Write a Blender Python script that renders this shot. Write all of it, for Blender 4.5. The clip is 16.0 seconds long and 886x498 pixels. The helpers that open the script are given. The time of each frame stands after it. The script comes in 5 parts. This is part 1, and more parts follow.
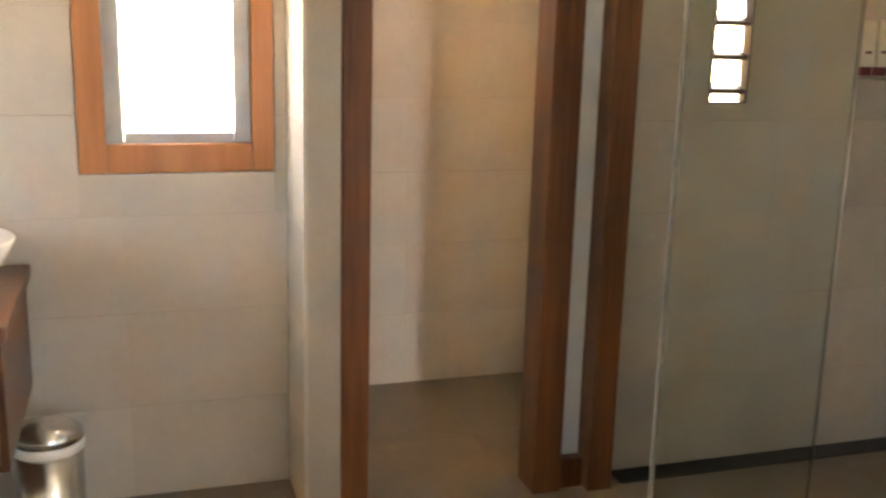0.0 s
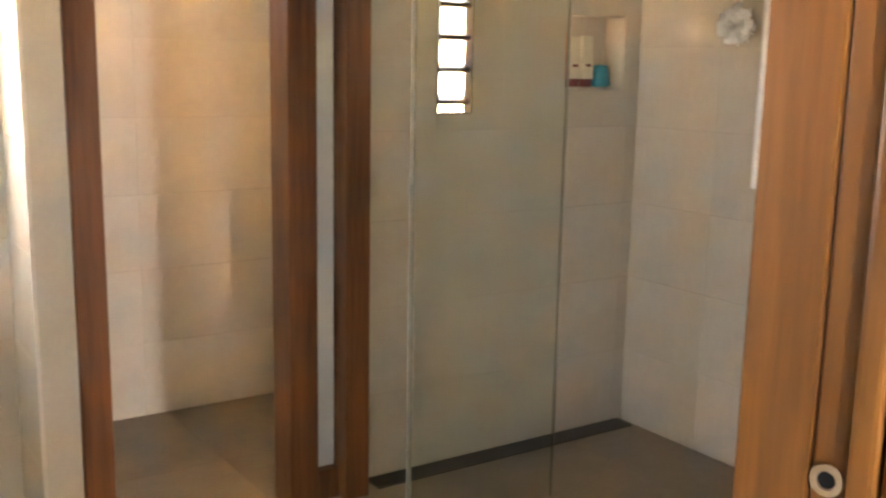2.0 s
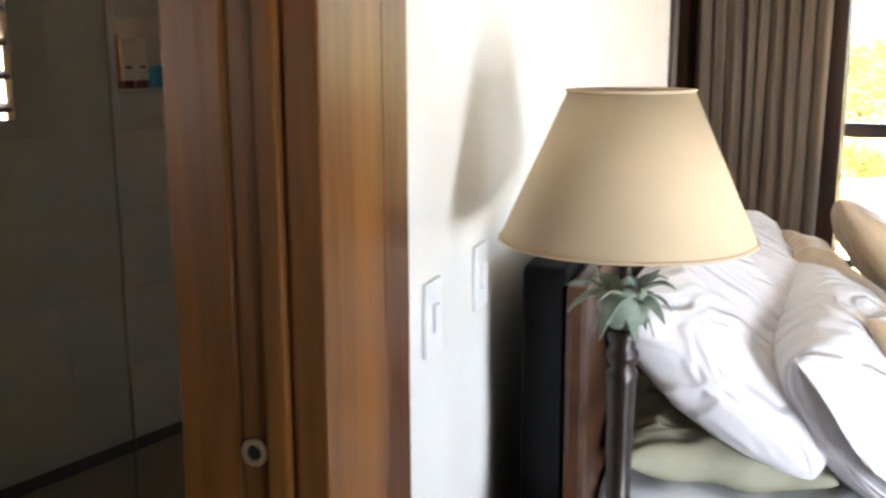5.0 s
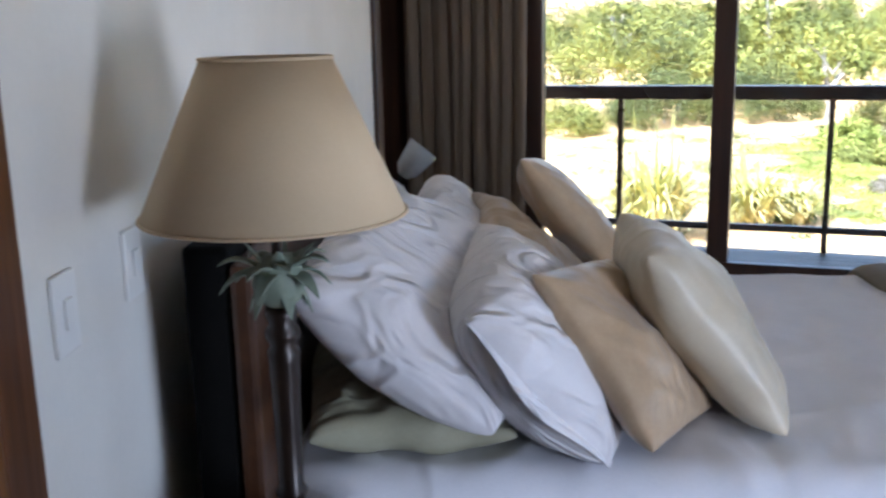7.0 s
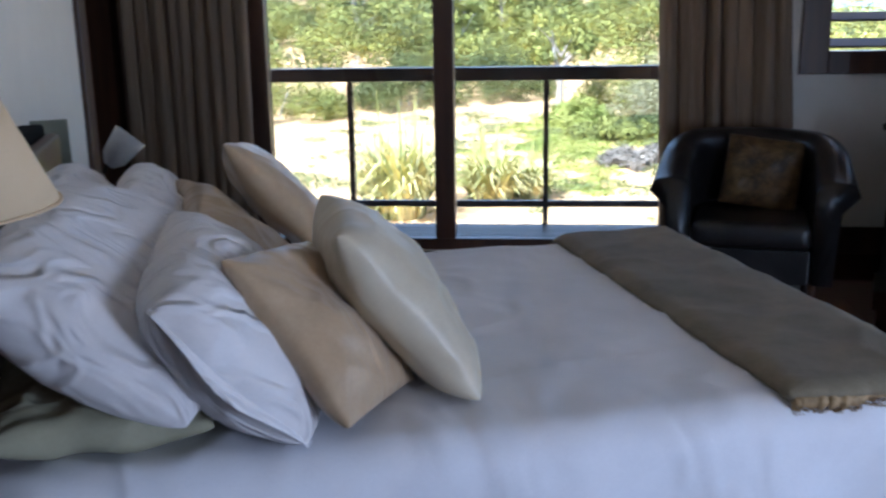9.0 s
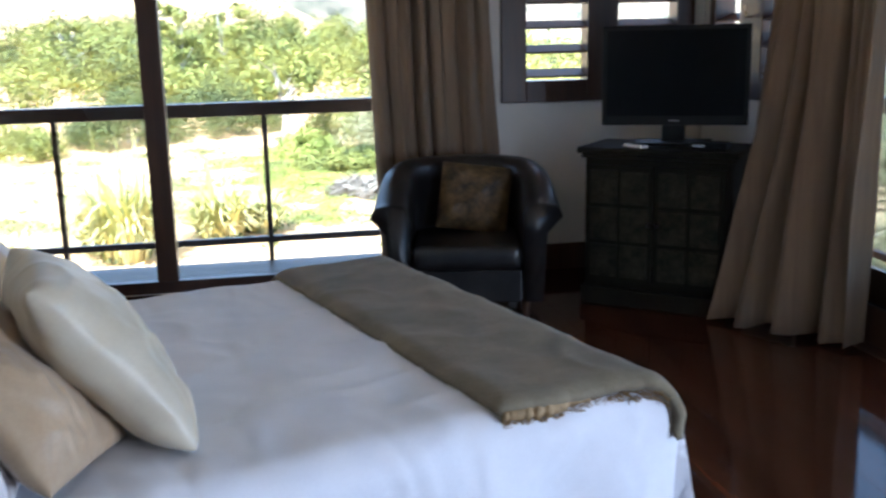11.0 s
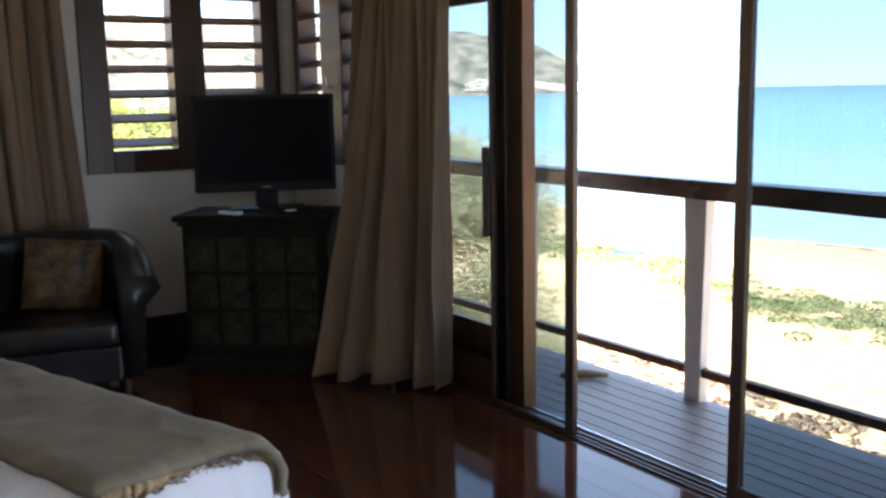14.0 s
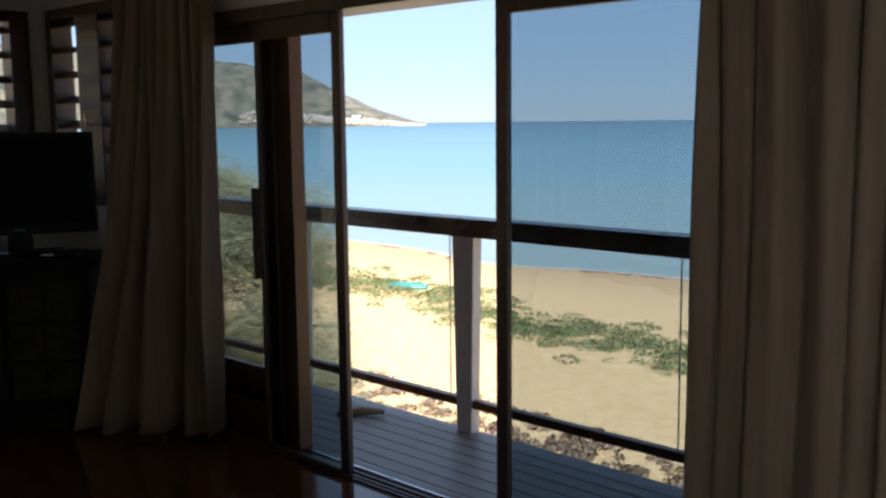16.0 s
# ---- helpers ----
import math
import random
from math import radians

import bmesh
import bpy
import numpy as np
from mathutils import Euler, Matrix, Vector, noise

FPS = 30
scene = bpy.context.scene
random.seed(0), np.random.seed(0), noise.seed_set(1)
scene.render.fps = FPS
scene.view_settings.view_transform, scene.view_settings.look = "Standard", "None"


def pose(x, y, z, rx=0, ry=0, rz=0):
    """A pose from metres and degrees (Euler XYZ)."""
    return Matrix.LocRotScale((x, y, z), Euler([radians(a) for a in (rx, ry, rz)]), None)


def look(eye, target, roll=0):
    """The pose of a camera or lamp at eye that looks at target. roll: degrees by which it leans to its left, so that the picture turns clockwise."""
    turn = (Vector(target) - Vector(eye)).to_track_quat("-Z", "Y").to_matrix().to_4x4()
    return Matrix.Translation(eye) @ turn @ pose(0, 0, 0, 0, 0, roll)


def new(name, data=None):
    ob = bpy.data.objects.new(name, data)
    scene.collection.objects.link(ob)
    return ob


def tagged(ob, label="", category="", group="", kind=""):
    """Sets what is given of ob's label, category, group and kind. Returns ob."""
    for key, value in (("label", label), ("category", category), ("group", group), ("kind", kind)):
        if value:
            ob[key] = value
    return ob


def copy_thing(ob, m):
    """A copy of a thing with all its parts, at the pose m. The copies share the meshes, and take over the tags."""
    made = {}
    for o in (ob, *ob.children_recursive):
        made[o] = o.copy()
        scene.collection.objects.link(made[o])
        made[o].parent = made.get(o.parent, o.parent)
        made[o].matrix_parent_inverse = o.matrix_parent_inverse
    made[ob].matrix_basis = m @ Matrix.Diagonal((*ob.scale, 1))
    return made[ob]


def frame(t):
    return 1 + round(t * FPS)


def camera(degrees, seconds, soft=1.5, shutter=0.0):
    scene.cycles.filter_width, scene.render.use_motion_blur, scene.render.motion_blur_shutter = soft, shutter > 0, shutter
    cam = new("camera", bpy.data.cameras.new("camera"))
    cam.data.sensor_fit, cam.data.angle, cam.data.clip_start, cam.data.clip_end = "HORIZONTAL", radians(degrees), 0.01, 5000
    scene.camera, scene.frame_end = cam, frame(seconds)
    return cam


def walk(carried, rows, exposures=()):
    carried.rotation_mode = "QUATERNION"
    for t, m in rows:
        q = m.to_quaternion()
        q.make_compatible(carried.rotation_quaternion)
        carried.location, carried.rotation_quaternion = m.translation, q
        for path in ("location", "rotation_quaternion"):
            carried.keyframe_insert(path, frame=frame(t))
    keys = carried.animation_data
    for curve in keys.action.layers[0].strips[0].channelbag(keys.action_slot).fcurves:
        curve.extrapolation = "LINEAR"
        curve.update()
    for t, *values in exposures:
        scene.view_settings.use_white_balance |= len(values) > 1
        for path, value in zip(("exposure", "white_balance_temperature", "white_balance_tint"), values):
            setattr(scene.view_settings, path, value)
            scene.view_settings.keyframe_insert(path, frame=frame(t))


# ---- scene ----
cam = camera(48.6, 16.0, soft=2.4, shutter=0.5)
PATH = [
    (0, (-0.229, 0.227, 1.466), (-2.085, 0.829, 1.03), 1.5),
    (0.5, (-0.209, 0.261, 1.451), (-2.026, 0.975, 1.019), 1.5),
    (1, (-0.216, 0.23, 1.433), (-1.98, 1.093, 1.051), 2.1),
    (1.5, (-0.22, 0.232, 1.442), (-1.921, 1.212, 1.06), 2.2),
    (2, (-0.216, 0.183, 1.405), (-1.852, 1.276, 1.044), 1.1),
    (2.5, (-0.19, 0.197, 1.405), (-1.76, 1.38, 1.039), 0.9),
    (3, (-0.166, 0.215, 1.402), (-1.665, 1.49, 1.046), 0.6),
    (3.5, (-0.119, 0.231, 1.408), (-1.52, 1.614, 1.056), 0.6),
    (4, (-0.034, 0.156, 1.473), (-1.311, 1.647, 1.09), 0.9),
    (4.5, (0.014, 0.184, 1.478), (-1.175, 1.747, 1.099), 0.8),
    (5, (0.031, 0.259, 1.461), (-1.086, 1.873, 1.077), -0.2),
    (7.5, (0.178, 0.389, 1.451), (-0.379, 2.254, 0.992), -1.1),
    (8, (0.22, 0.396, 1.451), (-0.242, 2.283, 0.978), -1),
    (8.5, (0.246, 0.408, 1.447), (-0.073, 2.323, 0.965), -0.8),
    (9, (0.264, 0.414, 1.445), (0.084, 2.346, 0.96), -0.9),
    (11.5, (0.348, 0.406, 1.46), (0.841, 2.299, 1.044), -0.8),
    (12, (0.376, 0.424, 1.446), (1.014, 2.276, 1.047), -0.4),
    (12.5, (0.393, 0.418, 1.442), (1.166, 2.221, 1.054), -1.2),
    (13, (0.391, 0.375, 1.435), (1.275, 2.131, 1.066), -1.2),
    (13.5, (0.372, 0.374, 1.445), (1.361, 2.079, 1.104), -1),
    (14, (0.356, 0.341, 1.46), (1.44, 1.992, 1.144), -1.1),
    (14.5, (0.359, 0.331, 1.471), (1.534, 1.921, 1.168), -1),
    (15, (0.342, 0.349, 1.485), (1.648, 1.838, 1.201), -0.6),
    (15.5, (0.375, 0.284, 1.495), (1.745, 1.716, 1.227), -0.3),
    (16, (0.375, 0.311, 1.498), (1.808, 1.682, 1.24), -0.6),
]
EXPOSURES = [(0.0, 6.0, 7000, 15), (2.0, 6.5, 7000, 15), (3.0, 6.55, 7500, 17), (3.5, 6.2, 7600, 16), (4.0, 5.7, 6900, 16), (4.5, 4.95, 6400, 15), (5.0, 4.25, 6300, 15), (7.3, 2.68, 5450, 18), (8.0, 2.52, 5350, 18), (9.2, 2.34, 5200, 18), (11.3, 3.02, 5350, 14), (12.0, 3.3, 5450, 14), (13.0, 3.4, 5500, 14), (14.0, 2.6, 5800, 14), (14.5, 2.05, 5800, 13), (15.0, 1.42, 5800, 13), (16.0, 0.95, 5800, 12)]
walk(cam, [(t, look(eye, target, roll)) for t, eye, target, roll in PATH], EXPOSURES)

# ---- world, sun ----
world = bpy.data.worlds.new("world")
scene.world = world
world.use_nodes = True
wn = world.node_tree
sky = wn.nodes.new("ShaderNodeTexSky")
sky.sky_type = "NISHITA"
sky.sun_disc = False
sky.sun_elevation = radians(58)
sky.sun_rotation = radians(215)
sky.air_density, sky.dust_density, sky.ozone_density = 1.0, 0.0, 3.0
wn.nodes["Background"].inputs["Strength"].default_value = 0.15
# a bright humid haze over the clear sky
haze = wn.nodes.new("ShaderNodeMix")
haze.data_type = "RGBA"
haze.inputs[0].default_value = 0.85
haze.inputs[7].default_value = (2.15, 2.75, 3.45, 1)
wn.links.new(sky.outputs[0], haze.inputs[6])
wn.links.new(haze.outputs[2], wn.nodes["Background"].inputs["Color"])

sun = new("sun", bpy.data.lights.new("sun", "SUN"))
sun.data.energy, sun.data.angle, sun.data.color = 5.0, radians(0.5), (1.0, 0.95, 0.87)
SUN_FROM = Vector((math.sin(radians(215)) * math.cos(radians(58)), math.cos(radians(215)) * math.cos(radians(58)), math.sin(radians(58))))
sun.matrix_world = look(SUN_FROM * 60, (0, 0, 0))

# sky light lamps: doors behind the camera, bathroom louvre, and an added unseen south opening
def sky_panel(name, m, w, h, power, color=(0.86, 0.93, 1.0)):
    lamp_data = bpy.data.lights.new(name, "AREA")
    lamp_data.shape, lamp_data.size, lamp_data.size_y, lamp_data.energy, lamp_data.color = "RECTANGLE", w, h, power, color
    ob = new(name, lamp_data)
    ob.matrix_world = m
    return ob


sky_panel("daylight_doors", look((2.93, 0.33, 0.72), (0, 0.33, 0.72)), 0.62, 1.3, 14)
sky_panel("daylight_bath_west", look((-3.42, 0.375, 1.52), (0, 0.375, 1.52)), 0.42, 0.86, 0.42, (1.0, 0.97, 0.92))
# fill lamp at the unseen south opening, added to brighten the bathroom
sky_panel("daylight_bath_south", look((-2.1, -1.74, 1.5), (-2.1, 0, 1.5)), 0.45, 0.55, 0.07, (1.0, 0.88, 0.72))



# ---- materials ----
def material(name):
    m = bpy.data.materials.new(name)
    m.use_nodes = True
    nt = m.node_tree
    return m, nt, nt.nodes["Principled BSDF"]


def node(nt, kind, **inputs):
    n = nt.nodes.new(kind)
    for key, value in inputs.items():
        n.inputs[key.replace("_", " ")].default_value = value
    return n


def surface(name, c1, c2, rough=0.6, scale=8.0, stretch=(1, 1, 1), fine=60.0, bump=0.15, metal=0.0, rand=0.0, sheen=0.0, rough2=None, spec=0.5, island=0.0):
    """Two-scale noise between two colours, a fine bump, and a change of tone from piece to piece."""
    m, nt, p = material(name)
    co = nt.nodes.new("ShaderNodeTexCoord")
    mp = nt.nodes.new("ShaderNodeMapping")
    mp.inputs["Scale"].default_value = stretch
    nt.links.new(co.outputs["Object"], mp.inputs["Vector"])
    n1 = node(nt, "ShaderNodeTexNoise", Scale=scale, Detail=5.0, Roughness=0.6)
    n2 = node(nt, "ShaderNodeTexNoise", Scale=fine, Detail=3.0, Roughness=0.6)
    for n in (n1, n2):
        nt.links.new(mp.outputs[0], n.inputs["Vector"])
    ramp = nt.nodes.new("ShaderNodeValToRGB")
    ramp.color_ramp.elements[0].position, ramp.color_ramp.elements[1].position = 0.32, 0.68
    ramp.color_ramp.elements[0].color, ramp.color_ramp.elements[1].color = (*c1, 1), (*c2, 1)
    add = nt.nodes.new("ShaderNodeMath")
    add.operation = "MULTIPLY_ADD"
    add.inputs[1].default_value = 0.3
    sub = nt.nodes.new("ShaderNodeMath")
    sub.operation = "SUBTRACT"
    sub.inputs[1].default_value = 0.15
    nt.links.new(n2.outputs["Fac"], add.inputs[0])
    nt.links.new(n1.outputs["Fac"], sub.inputs[0])
    nt.links.new(sub.outputs[0], add.inputs[2])
    nt.links.new(add.outputs[0], ramp.inputs[0])
    last = ramp.outputs[0]
    if rand or island:
        hsv = nt.nodes.new("ShaderNodeHueSaturation")
        mr = nt.nodes.new("ShaderNodeMapRange")
        if rand:
            src = nt.nodes.new("ShaderNodeObjectInfo").outputs["Random"]
        else:
            src = nt.nodes.new("ShaderNodeNewGeometry").outputs["Random Per Island"]
        amount = rand or island
        mr.inputs[3].default_value, mr.inputs[4].default_value = 1 - amount, 1 + amount
        nt.links.new(src, mr.inputs[0])
        nt.links.new(mr.outputs[0], hsv.inputs["Value"])
        nt.links.new(last, hsv.inputs["Color"])
        last = hsv.outputs[0]
    nt.links.new(last, p.inputs["Base Color"])
    p.inputs["Metallic"].default_value = metal
    p.inputs["Specular IOR Level"].default_value = spec
    rr = nt.nodes.new("ShaderNodeMapRange")
    rr.inputs[3].default_value, rr.inputs[4].default_value = rough * 0.8, (rough2 or rough * 1.2)
    nt.links.new(n1.outputs["Fac"], rr.inputs[0])
    nt.links.new(rr.outputs[0], p.inputs["Roughness"])
    if sheen:
        p.inputs["Sheen Weight"].default_value = sheen
    if bump:
        b = node(nt, "ShaderNodeBump", Strength=bump, Distance=0.004)
        nt.links.new(n2.outputs["Fac"], b.inputs["Height"])
        nt.links.new(b.outputs[0], p.inputs["Normal"])
    return m


def wrinkled(m, scale, depth, turn=0.6, strength=0.8):
    """Adds long soft creases of cloth to a surface."""
    nt = m.node_tree
    p = nt.nodes["Principled BSDF"]
    co = nt.nodes.new("ShaderNodeTexCoord")
    mp = nt.nodes.new("ShaderNodeMapping")
    mp.inputs["Scale"].default_value = (1.0, 0.45, 0.7)
    mp.inputs["Rotation"].default_value = (0, 0, turn)
    nt.links.new(co.outputs["Object"], mp.inputs["Vector"])
    n = node(nt, "ShaderNodeTexNoise", Scale=scale, Detail=2.0, Roughness=0.5, Distortion=1.2)
    nt.links.new(mp.outputs[0], n.inputs["Vector"])
    ridge = nt.nodes.new("ShaderNodeMath")
    ridge.operation = "SUBTRACT"
    ridge.inputs[1].default_value = 0.5
    nt.links.new(n.outputs["Fac"], ridge.inputs[0])
    fold_line = nt.nodes.new("ShaderNodeMath")
    fold_line.operation = "ABSOLUTE"
    nt.links.new(ridge.outputs[0], fold_line.inputs[0])
    soft = nt.nodes.new("ShaderNodeMapRange")
    soft.interpolation_type = "SMOOTHSTEP"
    soft.inputs[2].default_value = 0.16
    soft.inputs[3].default_value, soft.inputs[4].default_value = 1.0, 0.0
    nt.links.new(fold_line.outputs[0], soft.inputs[0])
    b = node(nt, "ShaderNodeBump", Strength=strength, Distance=depth)
    nt.links.new(soft.outputs[0], b.inputs["Height"])
    old = p.inputs["Normal"].links
    if old:
        nt.links.new(old[0].from_socket, b.inputs["Normal"])
    nt.links.new(b.outputs[0], p.inputs["Normal"])
    return m


def pane_glass(name, tint, gloss=1.0):
    """A thin pane: tinted see-through with a mirror gloss by Fresnel."""
    m, nt, p = material(name)
    out = nt.nodes["Material Output"]
    tr = nt.nodes.new("ShaderNodeBsdfTransparent")
    tr.inputs[0].default_value = (*tint, 1)
    gl = nt.nodes.new("ShaderNodeBsdfGlossy")
    gl.inputs["Roughness"].default_value = 0.01
    lw = node(nt, "ShaderNodeLayerWeight", Blend=0.5)
    fr = nt.nodes.new("ShaderNodeMath")
    fr.operation = "POWER"
    fr.inputs[1].default_value = 5.0
    nt.links.new(lw.outputs["Facing"], fr.inputs[0])
    mul = nt.nodes.new("ShaderNodeMath")
    mul.operation = "MULTIPLY_ADD"
    mul.inputs[1].default_value = 0.9 * gloss
    mul.inputs[2].default_value = 0.04 * gloss
    mix = nt.nodes.new("ShaderNodeMixShader")
    nt.links.new(fr.outputs[0], mul.inputs[0])
    nt.links.new(mul.outputs[0], mix.inputs[0])
    nt.links.new(tr.outputs[0], mix.inputs[1])
    nt.links.new(gl.outputs[0], mix.inputs[2])
    nt.links.new(mix.outputs[0], out.inputs["Surface"])
    return m


WOOD_ALONG_Z = (1, 1, 0.06)
M_PLASTER = surface("white_plaster", (0.70, 0.68, 0.63), (0.76, 0.74, 0.69), 0.75, 3, fine=90, bump=0.12)
M_CEIL = surface("ceiling_boards", (0.68, 0.66, 0.61), (0.74, 0.72, 0.67), 0.5, 5, stretch=(1, 0.1, 1), bump=0.1)
M_DARKWOOD = surface("dark_timber", (0.035, 0.016, 0.009), (0.075, 0.033, 0.017), 0.38, 14, WOOD_ALONG_Z, 60, 0.12)
M_REDWOOD = surface("varnished_red_timber", (0.06, 0.020, 0.007), (0.19, 0.068, 0.021), 0.34, 11, WOOD_ALONG_Z, 70, 0.15, spec=0.35)
M_REDWOOD_H = surface("varnished_red_timber_level", (0.075, 0.021, 0.005), (0.17, 0.05, 0.011), 0.32, 9, (1, 0.06, 1), 55, 0.12)
M_HEADBOARD = surface("brown_headboard_timber", (0.032, 0.012, 0.005), (0.078, 0.030, 0.011), 0.4, 9, (1, 0.06, 1), 55, 0.12)
M_ORANGEWOOD = surface("orange_varnished_timber", (0.36, 0.14, 0.05), (0.50, 0.22, 0.085), 0.3, 9, WOOD_ALONG_Z, 55, 0.12)
M_BLACKCLOTH = surface("matte_black_cloth", (0.004, 0.004, 0.004), (0.008, 0.0075, 0.007), 0.9, 9, fine=150, bump=0.2, spec=0.08)
M_GOLDWOOD = surface("varnished_golden_timber", (0.080, 0.027, 0.005), (0.25, 0.096, 0.019), 0.32, 11, WOOD_ALONG_Z, 70, 0.15, spec=0.4)
M_FLOOR = surface("polished_floor_timber", (0.034, 0.011, 0.006), (0.105, 0.034, 0.014), 0.055, 6, (1, 0.05, 1), 40, 0.03, rand=0.22, rough2=0.11)
M_DECK = surface("weathered_deck_timber", (0.135, 0.118, 0.110), (0.215, 0.188, 0.175), 0.45, 8, (1, 0.06, 1), 50, 0.2, rand=0.15)
M_DECK_X = surface("weathered_deck_timber_cross", (0.135, 0.118, 0.110), (0.215, 0.188, 0.175), 0.45, 8, (0.06, 1, 1), 50, 0.2, rand=0.15)
M_TILE = surface("glazed_beige_tile", (0.50, 0.44, 0.36), (0.57, 0.505, 0.42), 0.13, 3, fine=30, bump=0.02, rand=0.03)
M_GROUT = surface("grout", (0.52, 0.46, 0.38), (0.58, 0.52, 0.435), 0.8, 12, bump=0.1)
M_BATHFLOOR = surface("brown_floor_tile", (0.16, 0.115, 0.075), (0.22, 0.16, 0.105), 0.3, 5, fine=50, bump=0.05, rand=0.05)
M_WHITEPAINT = surface("cream_paint", (0.40, 0.345, 0.27), (0.46, 0.40, 0.315), 0.5, 3, bump=0.05)
M_WHITEGLASS = surface("white_backed_glass", (0.66, 0.70, 0.74), (0.70, 0.74, 0.78), 0.04, 3, bump=0.0)
M_SHEET = surface("white_cotton", (0.70, 0.71, 0.76), (0.77, 0.78, 0.83), 0.85, 5, fine=140, bump=0.12, sheen=0.2)
M_PILLOW = surface("white_pillow_cotton", (0.66, 0.64, 0.65), (0.74, 0.72, 0.73), 0.8, 6, fine=140, bump=0.12, sheen=0.2)
M_SATIN = surface("champagne_satin", (0.39, 0.275, 0.165), (0.50, 0.37, 0.235), 0.40, 6, fine=120, bump=0.08, sheen=0.2, rough2=0.36)
M_CREAM = surface("cream_satin", (0.49, 0.42, 0.30), (0.58, 0.51, 0.375), 0.42, 6, fine=120, bump=0.1, sheen=0.3)
M_OLIVE = surface("olive_cotton", (0.27, 0.26, 0.18), (0.34, 0.33, 0.23), 0.75, 6, fine=120, bump=0.12)
M_THROW = surface("taupe_plush", (0.145, 0.118, 0.074), (0.225, 0.188, 0.125), 0.9, 7, fine=110, bump=0.6, sheen=0.1)
M_FRINGE = surface("gold_fringe", (0.22, 0.145, 0.065), (0.42, 0.29, 0.15), 0.7, 40, bump=0.4)
M_CURTAIN = surface("taupe_curtain", (0.165, 0.110, 0.064), (0.235, 0.163, 0.098), 0.75, 4, (6, 6, 0.3), 90, 0.12, sheen=0.1)
M_SHADE = surface("cream_lampshade_cloth", (0.57, 0.43, 0.265), (0.63, 0.49, 0.315), 0.8, 4, fine=200, bump=0.1)
M_LEAF_GREY = surface("grey_green_metal_leaf", (0.15, 0.19, 0.14), (0.26, 0.30, 0.23), 0.6, 10, fine=60, bump=0.2)
M_BRONZE = surface("dark_bronze", (0.014, 0.009, 0.007), (0.032, 0.019, 0.013), 0.32, 12, metal=0.35, bump=0.1)
M_LEATHER = surface("black_leather", (0.010, 0.009, 0.009), (0.024, 0.021, 0.020), 0.3, 7, fine=70, bump=0.25)
M_GOLDVELVET = surface("bronze_velvet", (0.022, 0.012, 0.004), (0.15, 0.088, 0.030), 0.5, 14, fine=60, bump=0.3)
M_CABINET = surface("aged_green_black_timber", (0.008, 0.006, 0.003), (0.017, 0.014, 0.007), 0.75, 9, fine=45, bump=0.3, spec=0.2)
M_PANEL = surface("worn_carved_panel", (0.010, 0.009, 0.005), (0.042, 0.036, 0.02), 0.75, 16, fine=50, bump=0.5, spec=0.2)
M_PLASTIC = surface("black_plastic", (0.006, 0.006, 0.006), (0.010, 0.010, 0.010), 0.55, 9, bump=0.02, spec=0.25)
M_SCREEN = surface("switched_off_screen", (0.004, 0.005, 0.006), (0.006, 0.007, 0.008), 0.22, 3, bump=0.0, spec=0.15)
M_STEEL = surface("brushed_steel", (0.55, 0.55, 0.55), (0.68, 0.68, 0.68), 0.25, 20, (1, 1, 0.1), 90, 0.05, metal=1.0)
M_CHROME = surface("chrome", (0.75, 0.75, 0.76), (0.82, 0.82, 0.83), 0.08, 10, metal=1.0, bump=0.0)
M_CERAMIC = surface("white_ceramic", (0.78, 0.77, 0.74), (0.82, 0.81, 0.78), 0.08, 3, bump=0.0)
M_SWITCH = surface("white_switch_plastic", (0.76, 0.75, 0.72), (0.8, 0.79, 0.76), 0.3, 3, bump=0.0)
M_DRAIN = surface("drain_grate", (0.025, 0.022, 0.02), (0.05, 0.045, 0.04), 0.4, 30, metal=0.6, bump=0.2)
M_LOUVRE = surface("brown_louvre_blade", (0.055, 0.026, 0.017), (0.10, 0.05, 0.032), 0.45, 9, (0.1, 0.1, 1), 40, 0.08)
M_TOWEL = surface("white_towel", (0.76, 0.76, 0.76), (0.82, 0.82, 0.82), 0.9, 12, fine=120, bump=0.6)
M_BLUE = surface("blue_plastic", (0.02, 0.20, 0.30), (0.03, 0.27, 0.38), 0.3, 6, bump=0.0)
M_TUBE = surface("cream_tube", (0.66, 0.62, 0.50), (0.72, 0.68, 0.56), 0.3, 6, bump=0.0)
M_MAROON = surface("maroon_box", (0.13, 0.02, 0.03), (0.2, 0.035, 0.04), 0.4, 6, bump=0.0)
M_ORANGE = surface("orange_plastic", (0.5, 0.12, 0.03), (0.6, 0.16, 0.05), 0.4, 6, bump=0.0)
M_SILVERLEAF = surface("grey_green_cloth", (0.15, 0.16, 0.12), (0.21, 0.22, 0.17), 0.7, 8, bump=0.1)
M_PLASTICWHITE = surface("frosted_white_glass", (0.40, 0.40, 0.40), (0.5, 0.5, 0.5), 0.25, 5, bump=0.0)
M_RAILDARK = surface("dark_rail_timber", (0.05, 0.035, 0.028), (0.10, 0.065, 0.05), 0.28, 9, (0.3, 0.3, 1), 50, 0.1)
M_POSTGREY = surface("grey_painted_post", (0.42, 0.43, 0.45), (0.5, 0.51, 0.53), 0.5, 9, bump=0.1)
wrinkled(M_PILLOW, 8.0, 0.014, 0.6, 0.8)
wrinkled(M_SHEET, 2.4, 0.010, 1.2, 0.45)
wrinkled(M_SATIN, 4.0, 0.007)
wrinkled(M_CREAM, 4.0, 0.006)
wrinkled(M_OLIVE, 5.0, 0.015)
